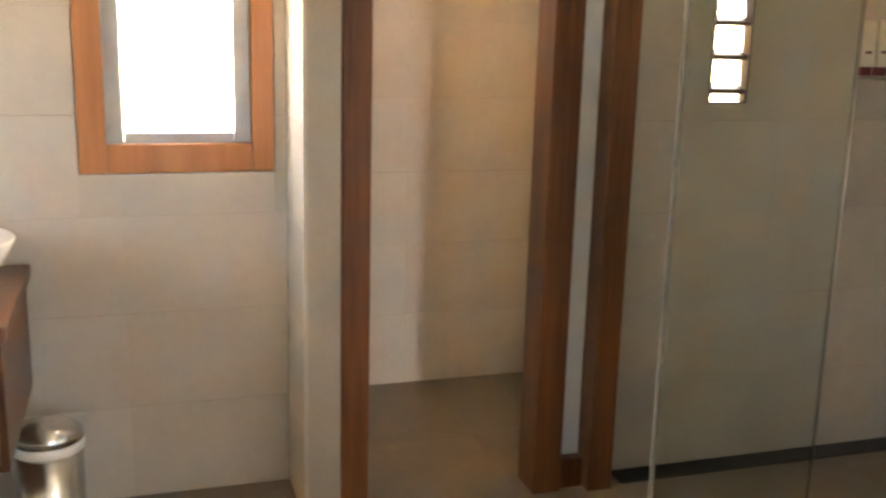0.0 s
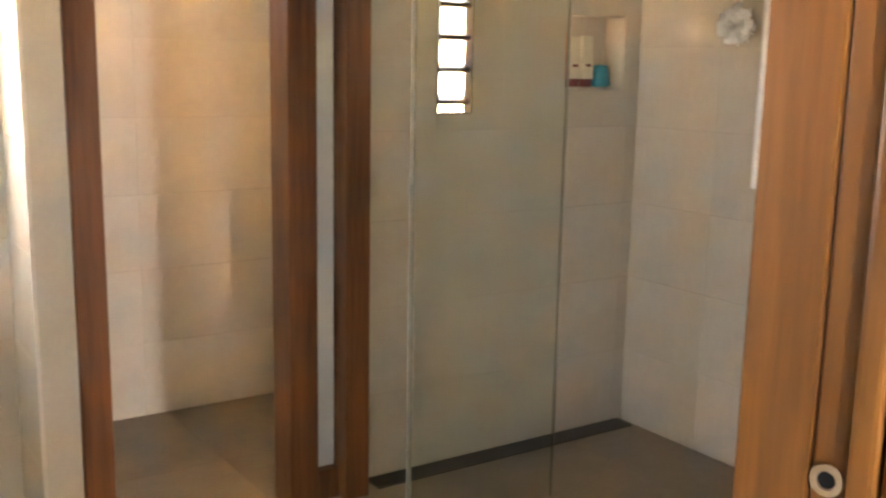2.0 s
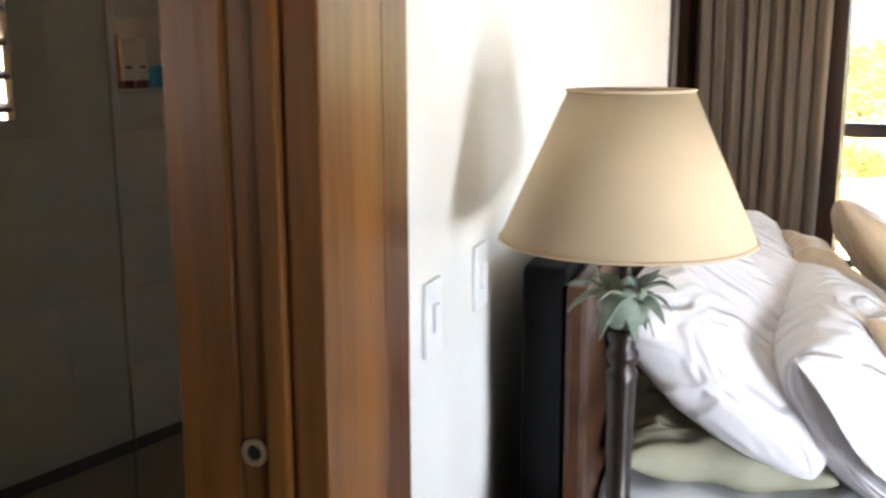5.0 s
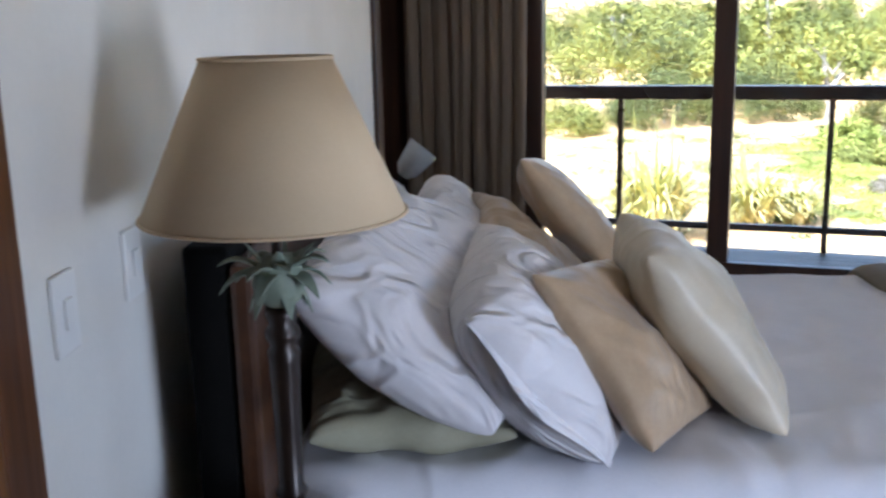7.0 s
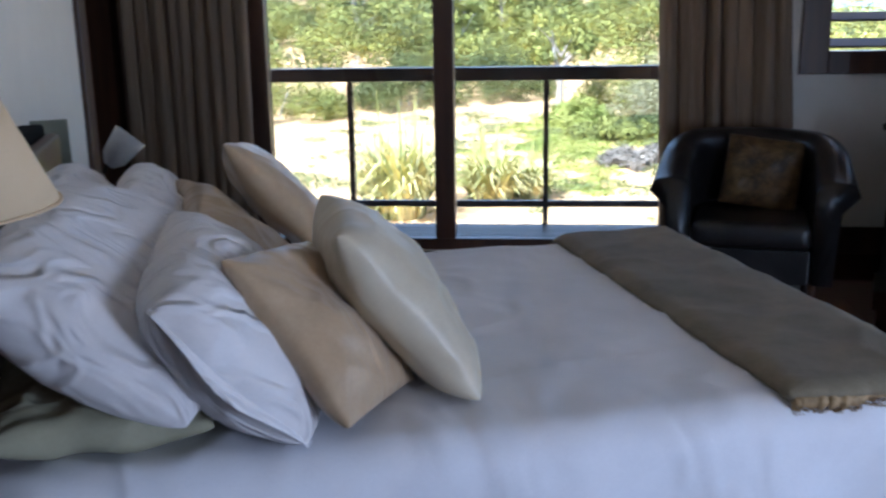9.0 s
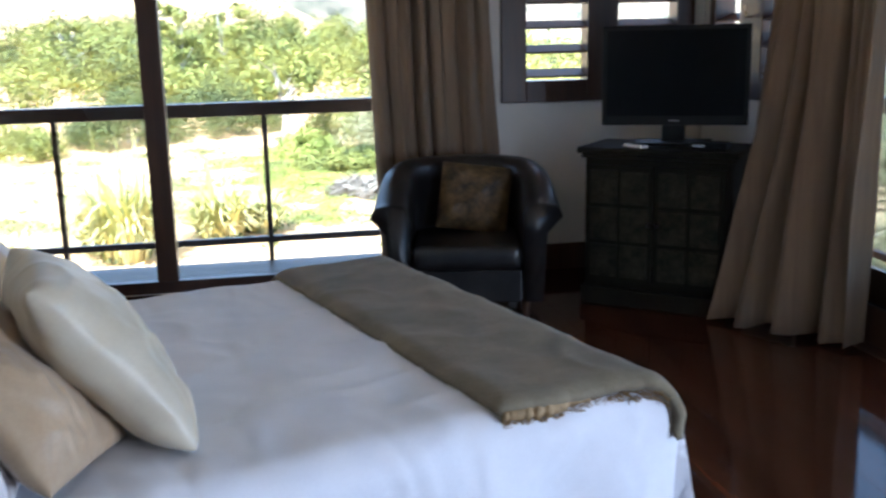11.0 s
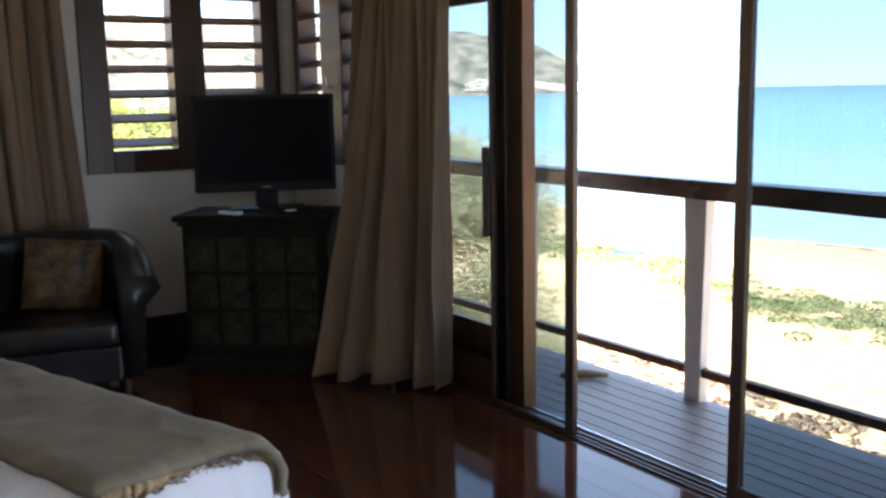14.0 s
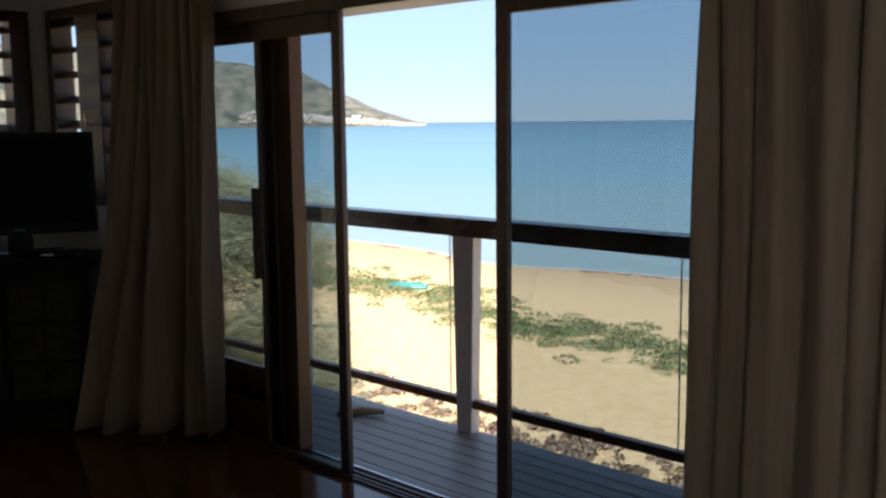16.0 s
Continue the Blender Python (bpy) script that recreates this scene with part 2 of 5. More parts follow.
M_EDGESTRIP = surface("pale_edge_reflection", (0.22, 0.21, 0.17), (0.28, 0.265, 0.22), 0.3, 8, bump=0.0)
M_ALU = surface("grey_louvre_gallery", (0.34, 0.36, 0.38), (0.42, 0.44, 0.46), 0.35, 8, bump=0.05)
M_BRASS = surface("worn_brass", (0.30, 0.21, 0.12), (0.42, 0.31, 0.19), 0.35, 20, metal=0.5, bump=0.1)
M_LAWN = surface("bright_grass", (0.17, 0.22, 0.03), (0.40, 0.40, 0.09), 0.7, 0.5, fine=3, bump=0.0, island=0.35)
M_GLASS_TINT = pane_glass("tinted_door_glass", (0.56, 0.61, 0.64), 0.7)
M_GLASS_CLEAR = pane_glass("window_glass", (0.74, 0.77, 0.77), 0.7)
M_GLASS_BLADE = pane_glass("louvre_glass", (0.80, 0.86, 0.86), 1.0)
M_GLASS_SHOWER = pane_glass("greenish_shower_glass", (0.955, 0.972, 0.95), 1.0)

# ground: sand with drifts of low green creeper and litter
M_GROUND, _nt, _p = material("sand_and_creeper")
_co = _nt.nodes.new("ShaderNodeTexCoord")
_sep = _nt.nodes.new("ShaderNodeSeparateXYZ")
_nt.links.new(_co.outputs["Object"], _sep.inputs[0])
_n1 = node(_nt, "ShaderNodeTexNoise", Scale=0.35, Detail=6.0, Roughness=0.65)
_n2 = node(_nt, "ShaderNodeTexNoise", Scale=6.0, Detail=4.0, Roughness=0.7)
for _n in (_n1, _n2):
    _nt.links.new(_co.outputs["Object"], _n.inputs["Vector"])
_sand = _nt.nodes.new("ShaderNodeValToRGB")
_sand.color_ramp.elements[0].color, _sand.color_ramp.elements[1].color = (0.60, 0.365, 0.155, 1), (0.82, 0.555, 0.275, 1)
_sand.color_ramp.elements[0].position, _sand.color_ramp.elements[1].position = 0.35, 0.65
_nt.links.new(_n2.outputs["Fac"], _sand.inputs[0])
# wet sand towards the water
_wet = _nt.nodes.new("ShaderNodeMapRange")
_wet.inputs[1].default_value, _wet.inputs[2].default_value = 24.0, 31.0
_nt.links.new(_sep.outputs[0], _wet.inputs[0])
_wetmix = _nt.nodes.new("ShaderNodeMix")
_wetmix.data_type = "RGBA"
_wetmix.inputs[7].default_value = (0.46, 0.28, 0.145, 1)
_nt.links.new(_wet.outputs[0], _wetmix.inputs[0])
_nt.links.new(_sand.outputs[0], _wetmix.inputs[6])
_bmp = node(_nt, "ShaderNodeBump", Strength=0.9, Distance=0.08)
_nt.links.new(_n2.outputs["Fac"], _bmp.inputs["Height"])
_nt.links.new(_bmp.outputs[0], _p.inputs["Normal"])
_nt.links.new(_wetmix.outputs[2], _p.inputs["Base Color"])
_p.inputs["Roughness"].default_value = 0.9
M_SEA, _nt, _p = material("sea_water")
_co = _nt.nodes.new("ShaderNodeTexCoord")
_sep = _nt.nodes.new("ShaderNodeSeparateXYZ")
_nt.links.new(_co.outputs["Object"], _sep.inputs[0])
_log = _nt.nodes.new("ShaderNodeMath")
_log.operation = "LOGARITHM"
_log.inputs[1].default_value = 10.0
_nt.links.new(_sep.outputs[0], _log.inputs[0])
_stretch = _nt.nodes.new("ShaderNodeMapping")
_stretch.inputs["Scale"].default_value = (1.0, 0.7, 1.0)
_nt.links.new(_co.outputs["Object"], _stretch.inputs["Vector"])
_n1 = node(_nt, "ShaderNodeTexNoise", Scale=0.012, Detail=4.0, Roughness=0.55)
_n2 = node(_nt, "ShaderNodeTexNoise", Scale=0.5, Detail=3.0, Roughness=0.5)
for _n in (_n1, _n2):
    _nt.links.new(_stretch.outputs[0], _n.inputs["Vector"])
_add = _nt.nodes.new("ShaderNodeMath")
_add.operation = "MULTIPLY_ADD"
_add.inputs[1].default_value = 0.7
_nt.links.new(_n1.outputs["Fac"], _add.inputs[0])
_nt.links.new(_log.outputs[0], _add.inputs[2])
_depth = _nt.nodes.new("ShaderNodeMapRange")
_depth.inputs[1].default_value, _depth.inputs[2].default_value = 1.75, 3.4
_nt.links.new(_add.outputs[0], _depth.inputs[0])
_ramp = _nt.nodes.new("ShaderNodeValToRGB")
_ramp.color_ramp.elements[0].color, _ramp.color_ramp.elements[1].color = (0.27, 0.31, 0.27, 1), (0.075, 0.15, 0.185, 1)
_mid = _ramp.color_ramp.elements.new(0.35)
_mid.color = (0.16, 0.27, 0.29, 1)
_nt.links.new(_depth.outputs[0], _ramp.inputs[0])
_nt.links.new(_ramp.outputs[0], _p.inputs["Base Color"])
_bmp = node(_nt, "ShaderNodeBump", Strength=0.05, Distance=0.1)
_nt.links.new(_n2.outputs["Fac"], _bmp.inputs["Height"])
_nt.links.new(_bmp.outputs[0], _p.inputs["Normal"])
_p.inputs["Roughness"].default_value = 0.35
M_BUSH = surface("bush_leaf", (0.11, 0.135, 0.02), (0.35, 0.335, 0.07), 0.7, 0.5, fine=3, bump=0.0, island=0.4)
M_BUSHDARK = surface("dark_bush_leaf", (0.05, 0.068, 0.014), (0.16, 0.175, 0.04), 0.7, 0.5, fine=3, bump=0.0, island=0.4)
M_GRASS = surface("long_grass_blade", (0.34, 0.36, 0.09), (0.70, 0.60, 0.27), 0.7, 1, fine=3, bump=0.0, island=0.45)
M_DRYBRUSH = surface("dry_brush_twig", (0.15, 0.125, 0.095), (0.36, 0.31, 0.245), 0.9, 1, fine=3, bump=0.0, island=0.4)
M_CREEPER = surface("beach_creeper_leaf", (0.11, 0.15, 0.04), (0.27, 0.26, 0.10), 0.7, 0.6, fine=3, bump=0.0, island=0.4)
M_NEEDLE = surface("casuarina_needle", (0.20, 0.195, 0.095), (0.38, 0.345, 0.18), 0.8, 1, fine=3, bump=0.0, island=0.4)
M_BARK = surface("pale_bark", (0.34, 0.30, 0.26), (0.52, 0.48, 0.42), 0.9, 4, (1, 1, 0.3), 20, 0.6)
M_HILL = surface("scrub_hillside", (0.04, 0.05, 0.03), (0.27, 0.215, 0.15), 0.95, 0.045, fine=0.3, bump=0.0)
M_BOULDER = surface("granite_shore", (0.46, 0.36, 0.27), (0.62, 0.52, 0.41), 0.9, 0.03, fine=0.2, bump=0.0)
M_BOAT = surface("turquoise_hull", (0.04, 0.22, 0.18), (0.07, 0.30, 0.25), 0.4, 3, bump=0.0)


# ---- building helpers ----
def part(name, bm, mat, parent=None, label=""):
    me = bpy.data.meshes.new(name)
    bm.to_mesh(me)
    bm.free()
    me.materials.append(mat)
    ob = new(name, me)
    if parent:
        ob.parent = parent
    if label:
        ob["label"] = label
    return ob


def thing(name, label, category, m=None, group="", kind=""):
    ob = new(name)
    ob.empty_display_size = 0.1
    if m is not None:
        ob.matrix_world = m
    return tagged(ob, label, category, group, kind)


def box(bm, x0, x1, y0, y1, z0, z1, m=None):
    vs = [bm.verts.new((x, y, z)) for z in (z0, z1) for x, y in ((x0, y0), (x1, y0), (x1, y1), (x0, y1))]
    for f in ((3, 2, 1, 0), (4, 5, 6, 7), (0, 1, 5, 4), (1, 2, 6, 5), (2, 3, 7, 6), (3, 0, 4, 7)):
        bm.faces.new([vs[i] for i in f])
    if m is not None:
        bmesh.ops.transform(bm, matrix=m, verts=vs)
    return vs


def boxes(*rows, bevel=0.0, seg=2):
    bm = bmesh.new()
    for r in rows:
        box(bm, *r)
    if bevel:
        bmesh.ops.bevel(bm, geom=bm.edges[:], offset=bevel, segments=seg, affect="EDGES", profile=0.6)
    return bm


def lathe(profile, seg=32, cap=True):
    """A turned shape from (radius, height) pairs."""
    bm = bmesh.new()
    rings = []
    for r, z in profile:
        rings.append([bm.verts.new((r * math.cos(2 * math.pi * k / seg), r * math.sin(2 * math.pi * k / seg), z)) for k in range(seg)])
    for a, b in zip(rings, rings[1:]):
        for k in range(seg):
            bm.faces.new((a[k], a[(k + 1) % seg], b[(k + 1) % seg], b[k]))
    if cap:
        bm.faces.new(rings[0][::-1])
        bm.faces.new(rings[-1])
    return bm


def tube(points, radius, seg=8):
    """A round bar along points."""
    bm = bmesh.new()
    pts = [Vector(p) for p in points]
    rings = []
    for i, p in enumerate(pts):
        d = (pts[min(i + 1, len(pts) - 1)] - pts[max(i - 1, 0)]).normalized()
        a = d.orthogonal().normalized() if i == 0 else (rings_axis - d * rings_axis.dot(d)).normalized()
        rings_axis = a
        b = d.cross(a)
        r = radius[i] if isinstance(radius, (list, tuple)) else radius
        rings.append([bm.verts.new(p + (a * math.cos(2 * math.pi * k / seg) + b * math.sin(2 * math.pi * k / seg)) * r) for k in range(seg)])
    for q, w in zip(rings, rings[1:]):
        for k in range(seg):
            bm.faces.new((q[k], q[(k + 1) % seg], w[(k + 1) % seg], w[k]))
    bm.faces.new(rings[0][::-1])
    bm.faces.new(rings[-1])
    return bm


def sheet(fn, nu, nv, thick=0.0):
    """A surface from fn(u, v) with u, v in 0..1, given a thickness along its normals."""
    bm = bmesh.new()
    g = [[bm.verts.new(fn(i / nu, j / nv)) for j in range(nv + 1)] for i in range(nu + 1)]
    for i in range(nu):
        for j in range(nv):
            bm.faces.new((g[i][j], g[i + 1][j], g[i + 1][j + 1], g[i][j + 1]))
    bm.normal_update()
    if thick:
        h = [[bm.verts.new(v.co - v.normal * thick) for v in row] for row in g]
        for i in range(nu):
            for j in range(nv):
                bm.faces.new((h[i][j + 1], h[i + 1][j + 1], h[i + 1][j], h[i][j]))
        rim = [(i, 0) for i in range(nu)] + [(nu, j) for j in range(nv)] + [(i, nv) for i in range(nu, 0, -1)] + [(0, j) for j in range(nv, 0, -1)]
        for (a, b), (c, d) in zip(rim, rim[1:] + rim[:1]):
            bm.faces.new((g[c][d], g[a][b], h[a][b], h[c][d]))
    return bm


def smooth(ob):
    for poly in ob.data.polygons:
        poly.use_smooth = True
    return ob


def structure(name, bm, mat, label, category):
    return tagged(part(name, bm, mat), label, category, kind="structure")


def turned(x, y, degrees):
    return Matrix.Translation((x, y, 0)) @ Matrix.Rotation(radians(degrees), 4, "Z")

# ---- the shell of the rooms ----
XG, YW, CEIL = 3.02, 6.13, 2.55
BED_TURN, WALL_TURN = 18.0, 16.2

structure("floor", boxes((-0.95, 3.0, -2.6, 6.25, -0.2, -0.02), (-2.75, -0.95, 3.105, 6.25, -0.2, -0.025)), M_DARKWOOD, "dark boards under the polished timber floor", "floor")
floor_ob = bpy.data.objects["floor"]
floor_ob["label"] = "polished dark red timber plank floor"
structure("floor_bathroom", boxes((-4.3, -0.95, -1.6, 3.0, -0.2, -0.012)), M_GROUT, "brown tiled bathroom floor with thin grout lines", "floor")
structure("ceiling", boxes((-4.3, 3.3, -2.7, 6.3, CEIL, CEIL + 0.15)), M_CEIL, "white lined ceiling over bedroom and bathroom", "ceiling")

# window wall (north), with the wide window and the corner louvres cut through
structure("wall_north", boxes(
    (-1.45, 1.2, YW, YW + 0.14, 2.2, CEIL), (-1.45, 1.2, YW, YW + 0.14, -0.2, 0.0),
    (1.2, 1.74, YW, YW + 0.14, -0.2, CEIL), (1.74, 2.95, YW, YW + 0.14, -0.2, 1.03), (1.74, 2.95, YW, YW + 0.14, 2.16, CEIL), (2.95, 3.16, YW, YW + 0.14, -0.2, CEIL)),
    M_PLASTER, "white plastered wall with window openings", "wall")
# glazed wall (east)
structure("wall_east", boxes(
    (XG, XG + 0.14, 6.02, YW - 0.002, -0.2, CEIL), (XG, XG + 0.14, 5.14, 6.02, -0.2, 1.05), (XG, XG + 0.14, 5.14, 6.02, 2.16, CEIL),
    (XG, XG + 0.14, 4.95, 5.14, -0.2, CEIL), (XG, XG + 0.14, -0.02, 4.95, 2.0, CEIL), (XG, XG + 0.14, -2.6, -0.02, -0.2, CEIL)),
    M_PLASTER, "white plastered wall over sliding doors", "wall")
structure("wall_south", boxes((-0.95, 3.3, -2.72, -2.6, -0.2, CEIL)), M_PLASTER, "white plastered wall at the back of the bedroom", "wall")
# unseen wall, its length set to block the door lamp from the bathroom
structure("wall_entry", boxes((1.6, 1.72, -2.6, 0.68, -0.2, CEIL)), M_PLASTER, "unseen white plastered wall added to keep door light off the bathroom", "wall")
# bed-head wall, turned against the other walls
head = structure("wall_head", boxes((-0.13, 0.0, 0.19, 3.819, -0.2, CEIL), (-0.13, -0.031, 0.03, 0.19, -0.2, CEIL)), M_PLASTER, "white plastered wall behind the bed", "wall")
head.matrix_world = turned(-0.703, 1.06, WALL_TURN)
# dark timber colour stands in for deep shade on these closing walls
structure("wall_recess", boxes((-2.75, -1.88, 4.72, 4.85, -0.2, CEIL), (-2.89, -2.75, 4.72, YW + 0.14, -0.2, CEIL), (-2.75, -1.452, YW, YW + 0.14, -0.2, CEIL)), M_DARKWOOD, "wall beside the window, its shade put into a dark timber colour", "wall")
# wall between bedroom and bathroom, on the other side of the doorway
structure("wall_partition", boxes((-0.95, -0.80, -2.6, -0.35, -0.2, CEIL), (-0.95, -0.80, -0.35, 1.05, 2.15, CEIL)), M_PLASTER, "white plastered wall beside the bathroom doorway", "wall")

# bathroom walls behind the tiles
structure("wall_bath_west", boxes(
    (-3.40, -3.252, -1.6, 0.09, -0.2, CEIL), (-3.40, -3.252, 0.65, 0.70, -0.2, CEIL), (-3.40, -3.252, 0.09, 0.65, -0.2, 1.03), (-3.40, -3.252, 0.09, 0.65, 2.0, CEIL)),
    M_GROUT, "tiled bathroom wall with a small louvre window", "wall")
structure("wall_bath_nib", boxes((-3.40, -2.93, 0.70, 0.795, -0.2, CEIL)), M_WHITEPAINT, "cream painted end of a short wall", "wall")
# the unseen gap at z 1.65 to 1.95 is added to light the toilet room
structure("wall_toilet", boxes((-4.20, -4.042, 0.5, 2.1, -0.2, CEIL), (-4.042, -3.40, 0.55, 0.70, -0.2, 1.65), (-4.042, -3.40, 0.55, 0.70, 1.95, CEIL), (-4.042, -3.90, 0.55, 0.70, 1.65, 1.95), (-3.60, -3.40, 0.55, 0.70, 1.65, 1.95), (-4.042, -3.18, 1.98, 2.1, -0.2, CEIL)), M_GROUT, "tiled wall at the back of the toilet room", "wall")
structure("wall_shower_west", boxes(
    (-3.065, -3.032, 1.70, 2.02, -0.2, CEIL), (-3.065, -3.032, 2.02, 2.16, -0.2, 1.255), (-3.065, -3.032, 2.02, 2.16, 2.0, CEIL), (-3.065, -3.032, 2.16, 2.58, -0.2, CEIL),
    (-3.17, -3.032, 2.58, 2.87, -0.2, 1.335), (-3.17, -3.032, 2.58, 2.87, 1.61, CEIL), (-3.17, -3.032, 2.87, 3.1, -0.2, CEIL), (-3.19, -3.13, 2.58, 2.87, 1.335, 1.61)),
    M_GROUT, "tiled shower wall with a slim louvre and a niche", "wall")
structure("wall_shower_north", boxes((-3.032, -1.37, 2.967, 3.1, -0.2, CEIL)), M_GROUT, "tiled side wall of the shower", "wall")
# the unseen opening at x -2.35 to -1.85 is added to let light in
structure("wall_bath_south", boxes((-3.40, -2.35, -1.75, -1.6, -0.2, CEIL), (-1.85, -0.95, -1.75, -1.6, -0.2, CEIL), (-2.35, -1.85, -1.75, -1.6, -0.2, 1.2), (-2.35, -1.85, -1.75, -1.6, 1.8, CEIL)), M_PLASTER, "plain bathroom wall behind the vanity", "wall")

# roof edge and eaves outside
structure("eaves", boxes((XG + 0.14, 4.2, -2.7, 7.4, 2.24, 2.32), (-4.3, XG + 0.14, YW + 0.14, 7.4, 2.24, 2.32), (4.16, 4.22, -2.7, 7.4, 2.12, 2.36)), M_DARKWOOD, "dark timber eaves over the balcony", "eaves")
structure("roof", boxes((-4.5, 4.5, -2.8, 7.65, CEIL + 0.15, CEIL + 0.25)), M_RAILDARK, "flat dark roof over the rooms", "roof")


# ---- doorway to the bathroom ----
door_frame = thing("doorway_frame", "varnished orange timber door frame of the bathroom, with a lock plate", "door frame", turned(-0.703, 1.06, WALL_TURN), kind="structure")
part("architrave", boxes((-0.030, 0.014, 0.003, 0.185, 0.0, 2.18), bevel=0.005), M_GOLDWOOD, door_frame)
part("architrave_edge", boxes((0.001, 0.012, 0.187, 0.285, 0.0, 2.18), bevel=0.006), M_REDWOOD, door_frame)
part("jamb", boxes((-0.178, -0.099, -0.006, 0.028, 0.0, 2.15), bevel=0.004), M_GOLDWOOD, door_frame)
part("door_stop", boxes((-0.098, -0.063, 0.0, 0.028, 0.0, 2.15), bevel=0.004), M_GOLDWOOD, door_frame)
part("jamb_edge", boxes((-0.062, -0.034, -0.008, 0.028, 0.0, 2.15), bevel=0.006), M_GOLDWOOD, door_frame)
bm = lathe([(0.0095, 0.0), (0.0165, 0.0), (0.0175, 0.003), (0.0165, 0.005), (0.0105, 0.005), (0.0095, 0.0005)], 24, cap=False)
bmesh.ops.transform(bm, matrix=pose(-0.081, -0.0005, 1.0, 90, 0, 0), verts=bm.verts)
ring = part("lock_ring", bm, M_BRASS, door_frame, "worn brass ring round the lock hole")
bm = lathe([(0.0, 0.0), (0.0093, 0.0), (0.0093, 0.002), (0.0, 0.002)], 20, cap=False)
bmesh.ops.transform(bm, matrix=pose(-0.081, -0.0005, 1.0, 90, 0, 0), verts=bm.verts)
part("lock_hole", bm, M_PLASTIC, door_frame, "dark hole of the lock")

switch = thing("light_switch", "white plastic light switch on the wall by the doorway", "light switch", turned(-0.703, 1.06, WALL_TURN) @ pose(0.001, 0.40, 1.07), "switches by the door")
part("plate", boxes((0.0, 0.008, -0.036, 0.036, -0.058, 0.058), bevel=0.003), M_SWITCH, switch)
part("rocker", boxes((0.0085, 0.014, -0.012, 0.012, -0.022, 0.022), bevel=0.002), M_SWITCH, switch)
socket = copy_thing(switch, turned(-0.703, 1.06, WALL_TURN) @ pose(0.001, 0.66, 1.08))

# ---- wide window in the north wall ----
win = thing("window_1", "wide dark-framed sliding window with the garden outside", "window", pose(0, YW, 0), kind="structure")
fr = part("window_frame", boxes((-1.40, -1.295, 0.02, 0.12, 0.0, 2.2), (1.1, 1.2, 0.02, 0.12, 0.0, 2.2), (-1.295, 1.1, 0.02, 0.12, 2.1, 2.2), (-1.295, 1.1, 0.02, 0.12, 0.0, 0.07), bevel=0.004), M_DARKWOOD, win)
part("reveal", boxes((-1.45, -1.401, 0.0, 0.14, 0.0, 2.2)), M_DARKWOOD, win)
part("mullion", boxes((-0.312, -0.192, 0.015, 0.125, 0.071, 2.099), bevel=0.006), M_DARKWOOD, win)
for a, b in ((-1.294, -0.313), (-0.191, 1.099)):
    pane = part("pane", boxes((a, b, 0.066, 0.07, 0.071, 2.099)), M_GLASS_CLEAR, win)
    pane.visible_shadow = False


def louvre_window(name, m, openings, x0, x1, z0, z1, pitch, label, blade_width=0.125, tilt=19, frame_w=0.0, mat=None, depth=0.11, blade_mat=None, blade_t=0.006):
    """A timber frame with stacked tilted blades in each opening; along local x, room side at y < 0."""
    w = thing(name, label, "louvre window", m, kind="structure")
    xs = [x0] + [v for o in openings for v in o] + [x1]
    for a, b in zip(xs[::2], xs[1::2]):
        part("stile", boxes((a, b, -0.02, depth, z0, z1), bevel=min(0.005, (b - a) / 4)), mat or M_DARKWOOD, w)
    for a, b in openings:
        part("bottom_rail", boxes((a + 0.001, b - 0.001, -0.018, depth - 0.002, z0, z0 + frame_w), bevel=min(0.004, frame_w / 4)), mat or M_DARKWOOD, w)
        part("top_rail", boxes((a + 0.001, b - 0.001, -0.018, depth - 0.002, z1 - 0.06, z1), bevel=0.004), mat or M_DARKWOOD, w)
        z = z0 + frame_w + 0.012
        first = None
        while z < z1 - 0.1:
            mm = pose((a + b) / 2, depth * 0.41, z + 0.03, tilt, 0, 0)
            if first is None:
                h = (b - a) / 2 - 0.003
                first = part("blade", boxes((-h, h, -blade_width / 2, blade_width / 2, -blade_t, blade_t), bevel=blade_t / 2, seg=1), blade_mat or M_LOUVRE, w)
                first.matrix_local = mm
            else:
                ob = new("blade", first.data)
                ob.parent = w
                ob.matrix_local = mm
            z += pitch
    return w


louvre_window("window_2", pose(0, YW, 0), [(1.896, 2.272), (2.463, 2.833)], 1.742, 2.948, 1.032, 2.158, 0.142, "dark timber louvre window with two banks of open blades", frame_w=0.125)
louvre_window("window_3", pose(XG, 0, 0, 0, 0, -90), [(-5.945, -5.645), (-5.39, -5.20)], -6.018, -5.142, 1.052, 2.158, 0.142, "dark timber louvre window in the corner with open blades", frame_w=0.125)
part("window_latch", tube([(0, 0, 0), (0.0, -0.03, 0.0), (0.0, -0.04, 0.06)], 0.007), M_STEEL, bpy.data.objects["window_3"]).matrix_local = pose(-5.5, -0.022, 1.5)

# bathroom louvres: wide one in the west wall and the slim one in the shower
louvre_window("window_4", pose(-3.252, 0, 0, 0, 0, 90), [(0.165, 0.585)], 0.088, 0.652, 1.03, 2.0, 0.10, "bathroom louvre window in an orange timber frame", blade_width=0.08, tilt=35, frame_w=0.085, mat=M_ORANGEWOOD, blade_mat=M_GLASS_BLADE, blade_t=0.003)
louvre_window("window_5", pose(-3.032, 0, 0, 0, 0, 90), [(2.024, 2.156)], 2.0205, 2.1595, 1.256, 2.0, 0.108, "slim shower louvre window with open blades", blade_width=0.06, tilt=20, frame_w=0.004, mat=M_DARKWOOD, depth=0.028, blade_t=0.009)

bath_window = bpy.data.objects["window_4"]
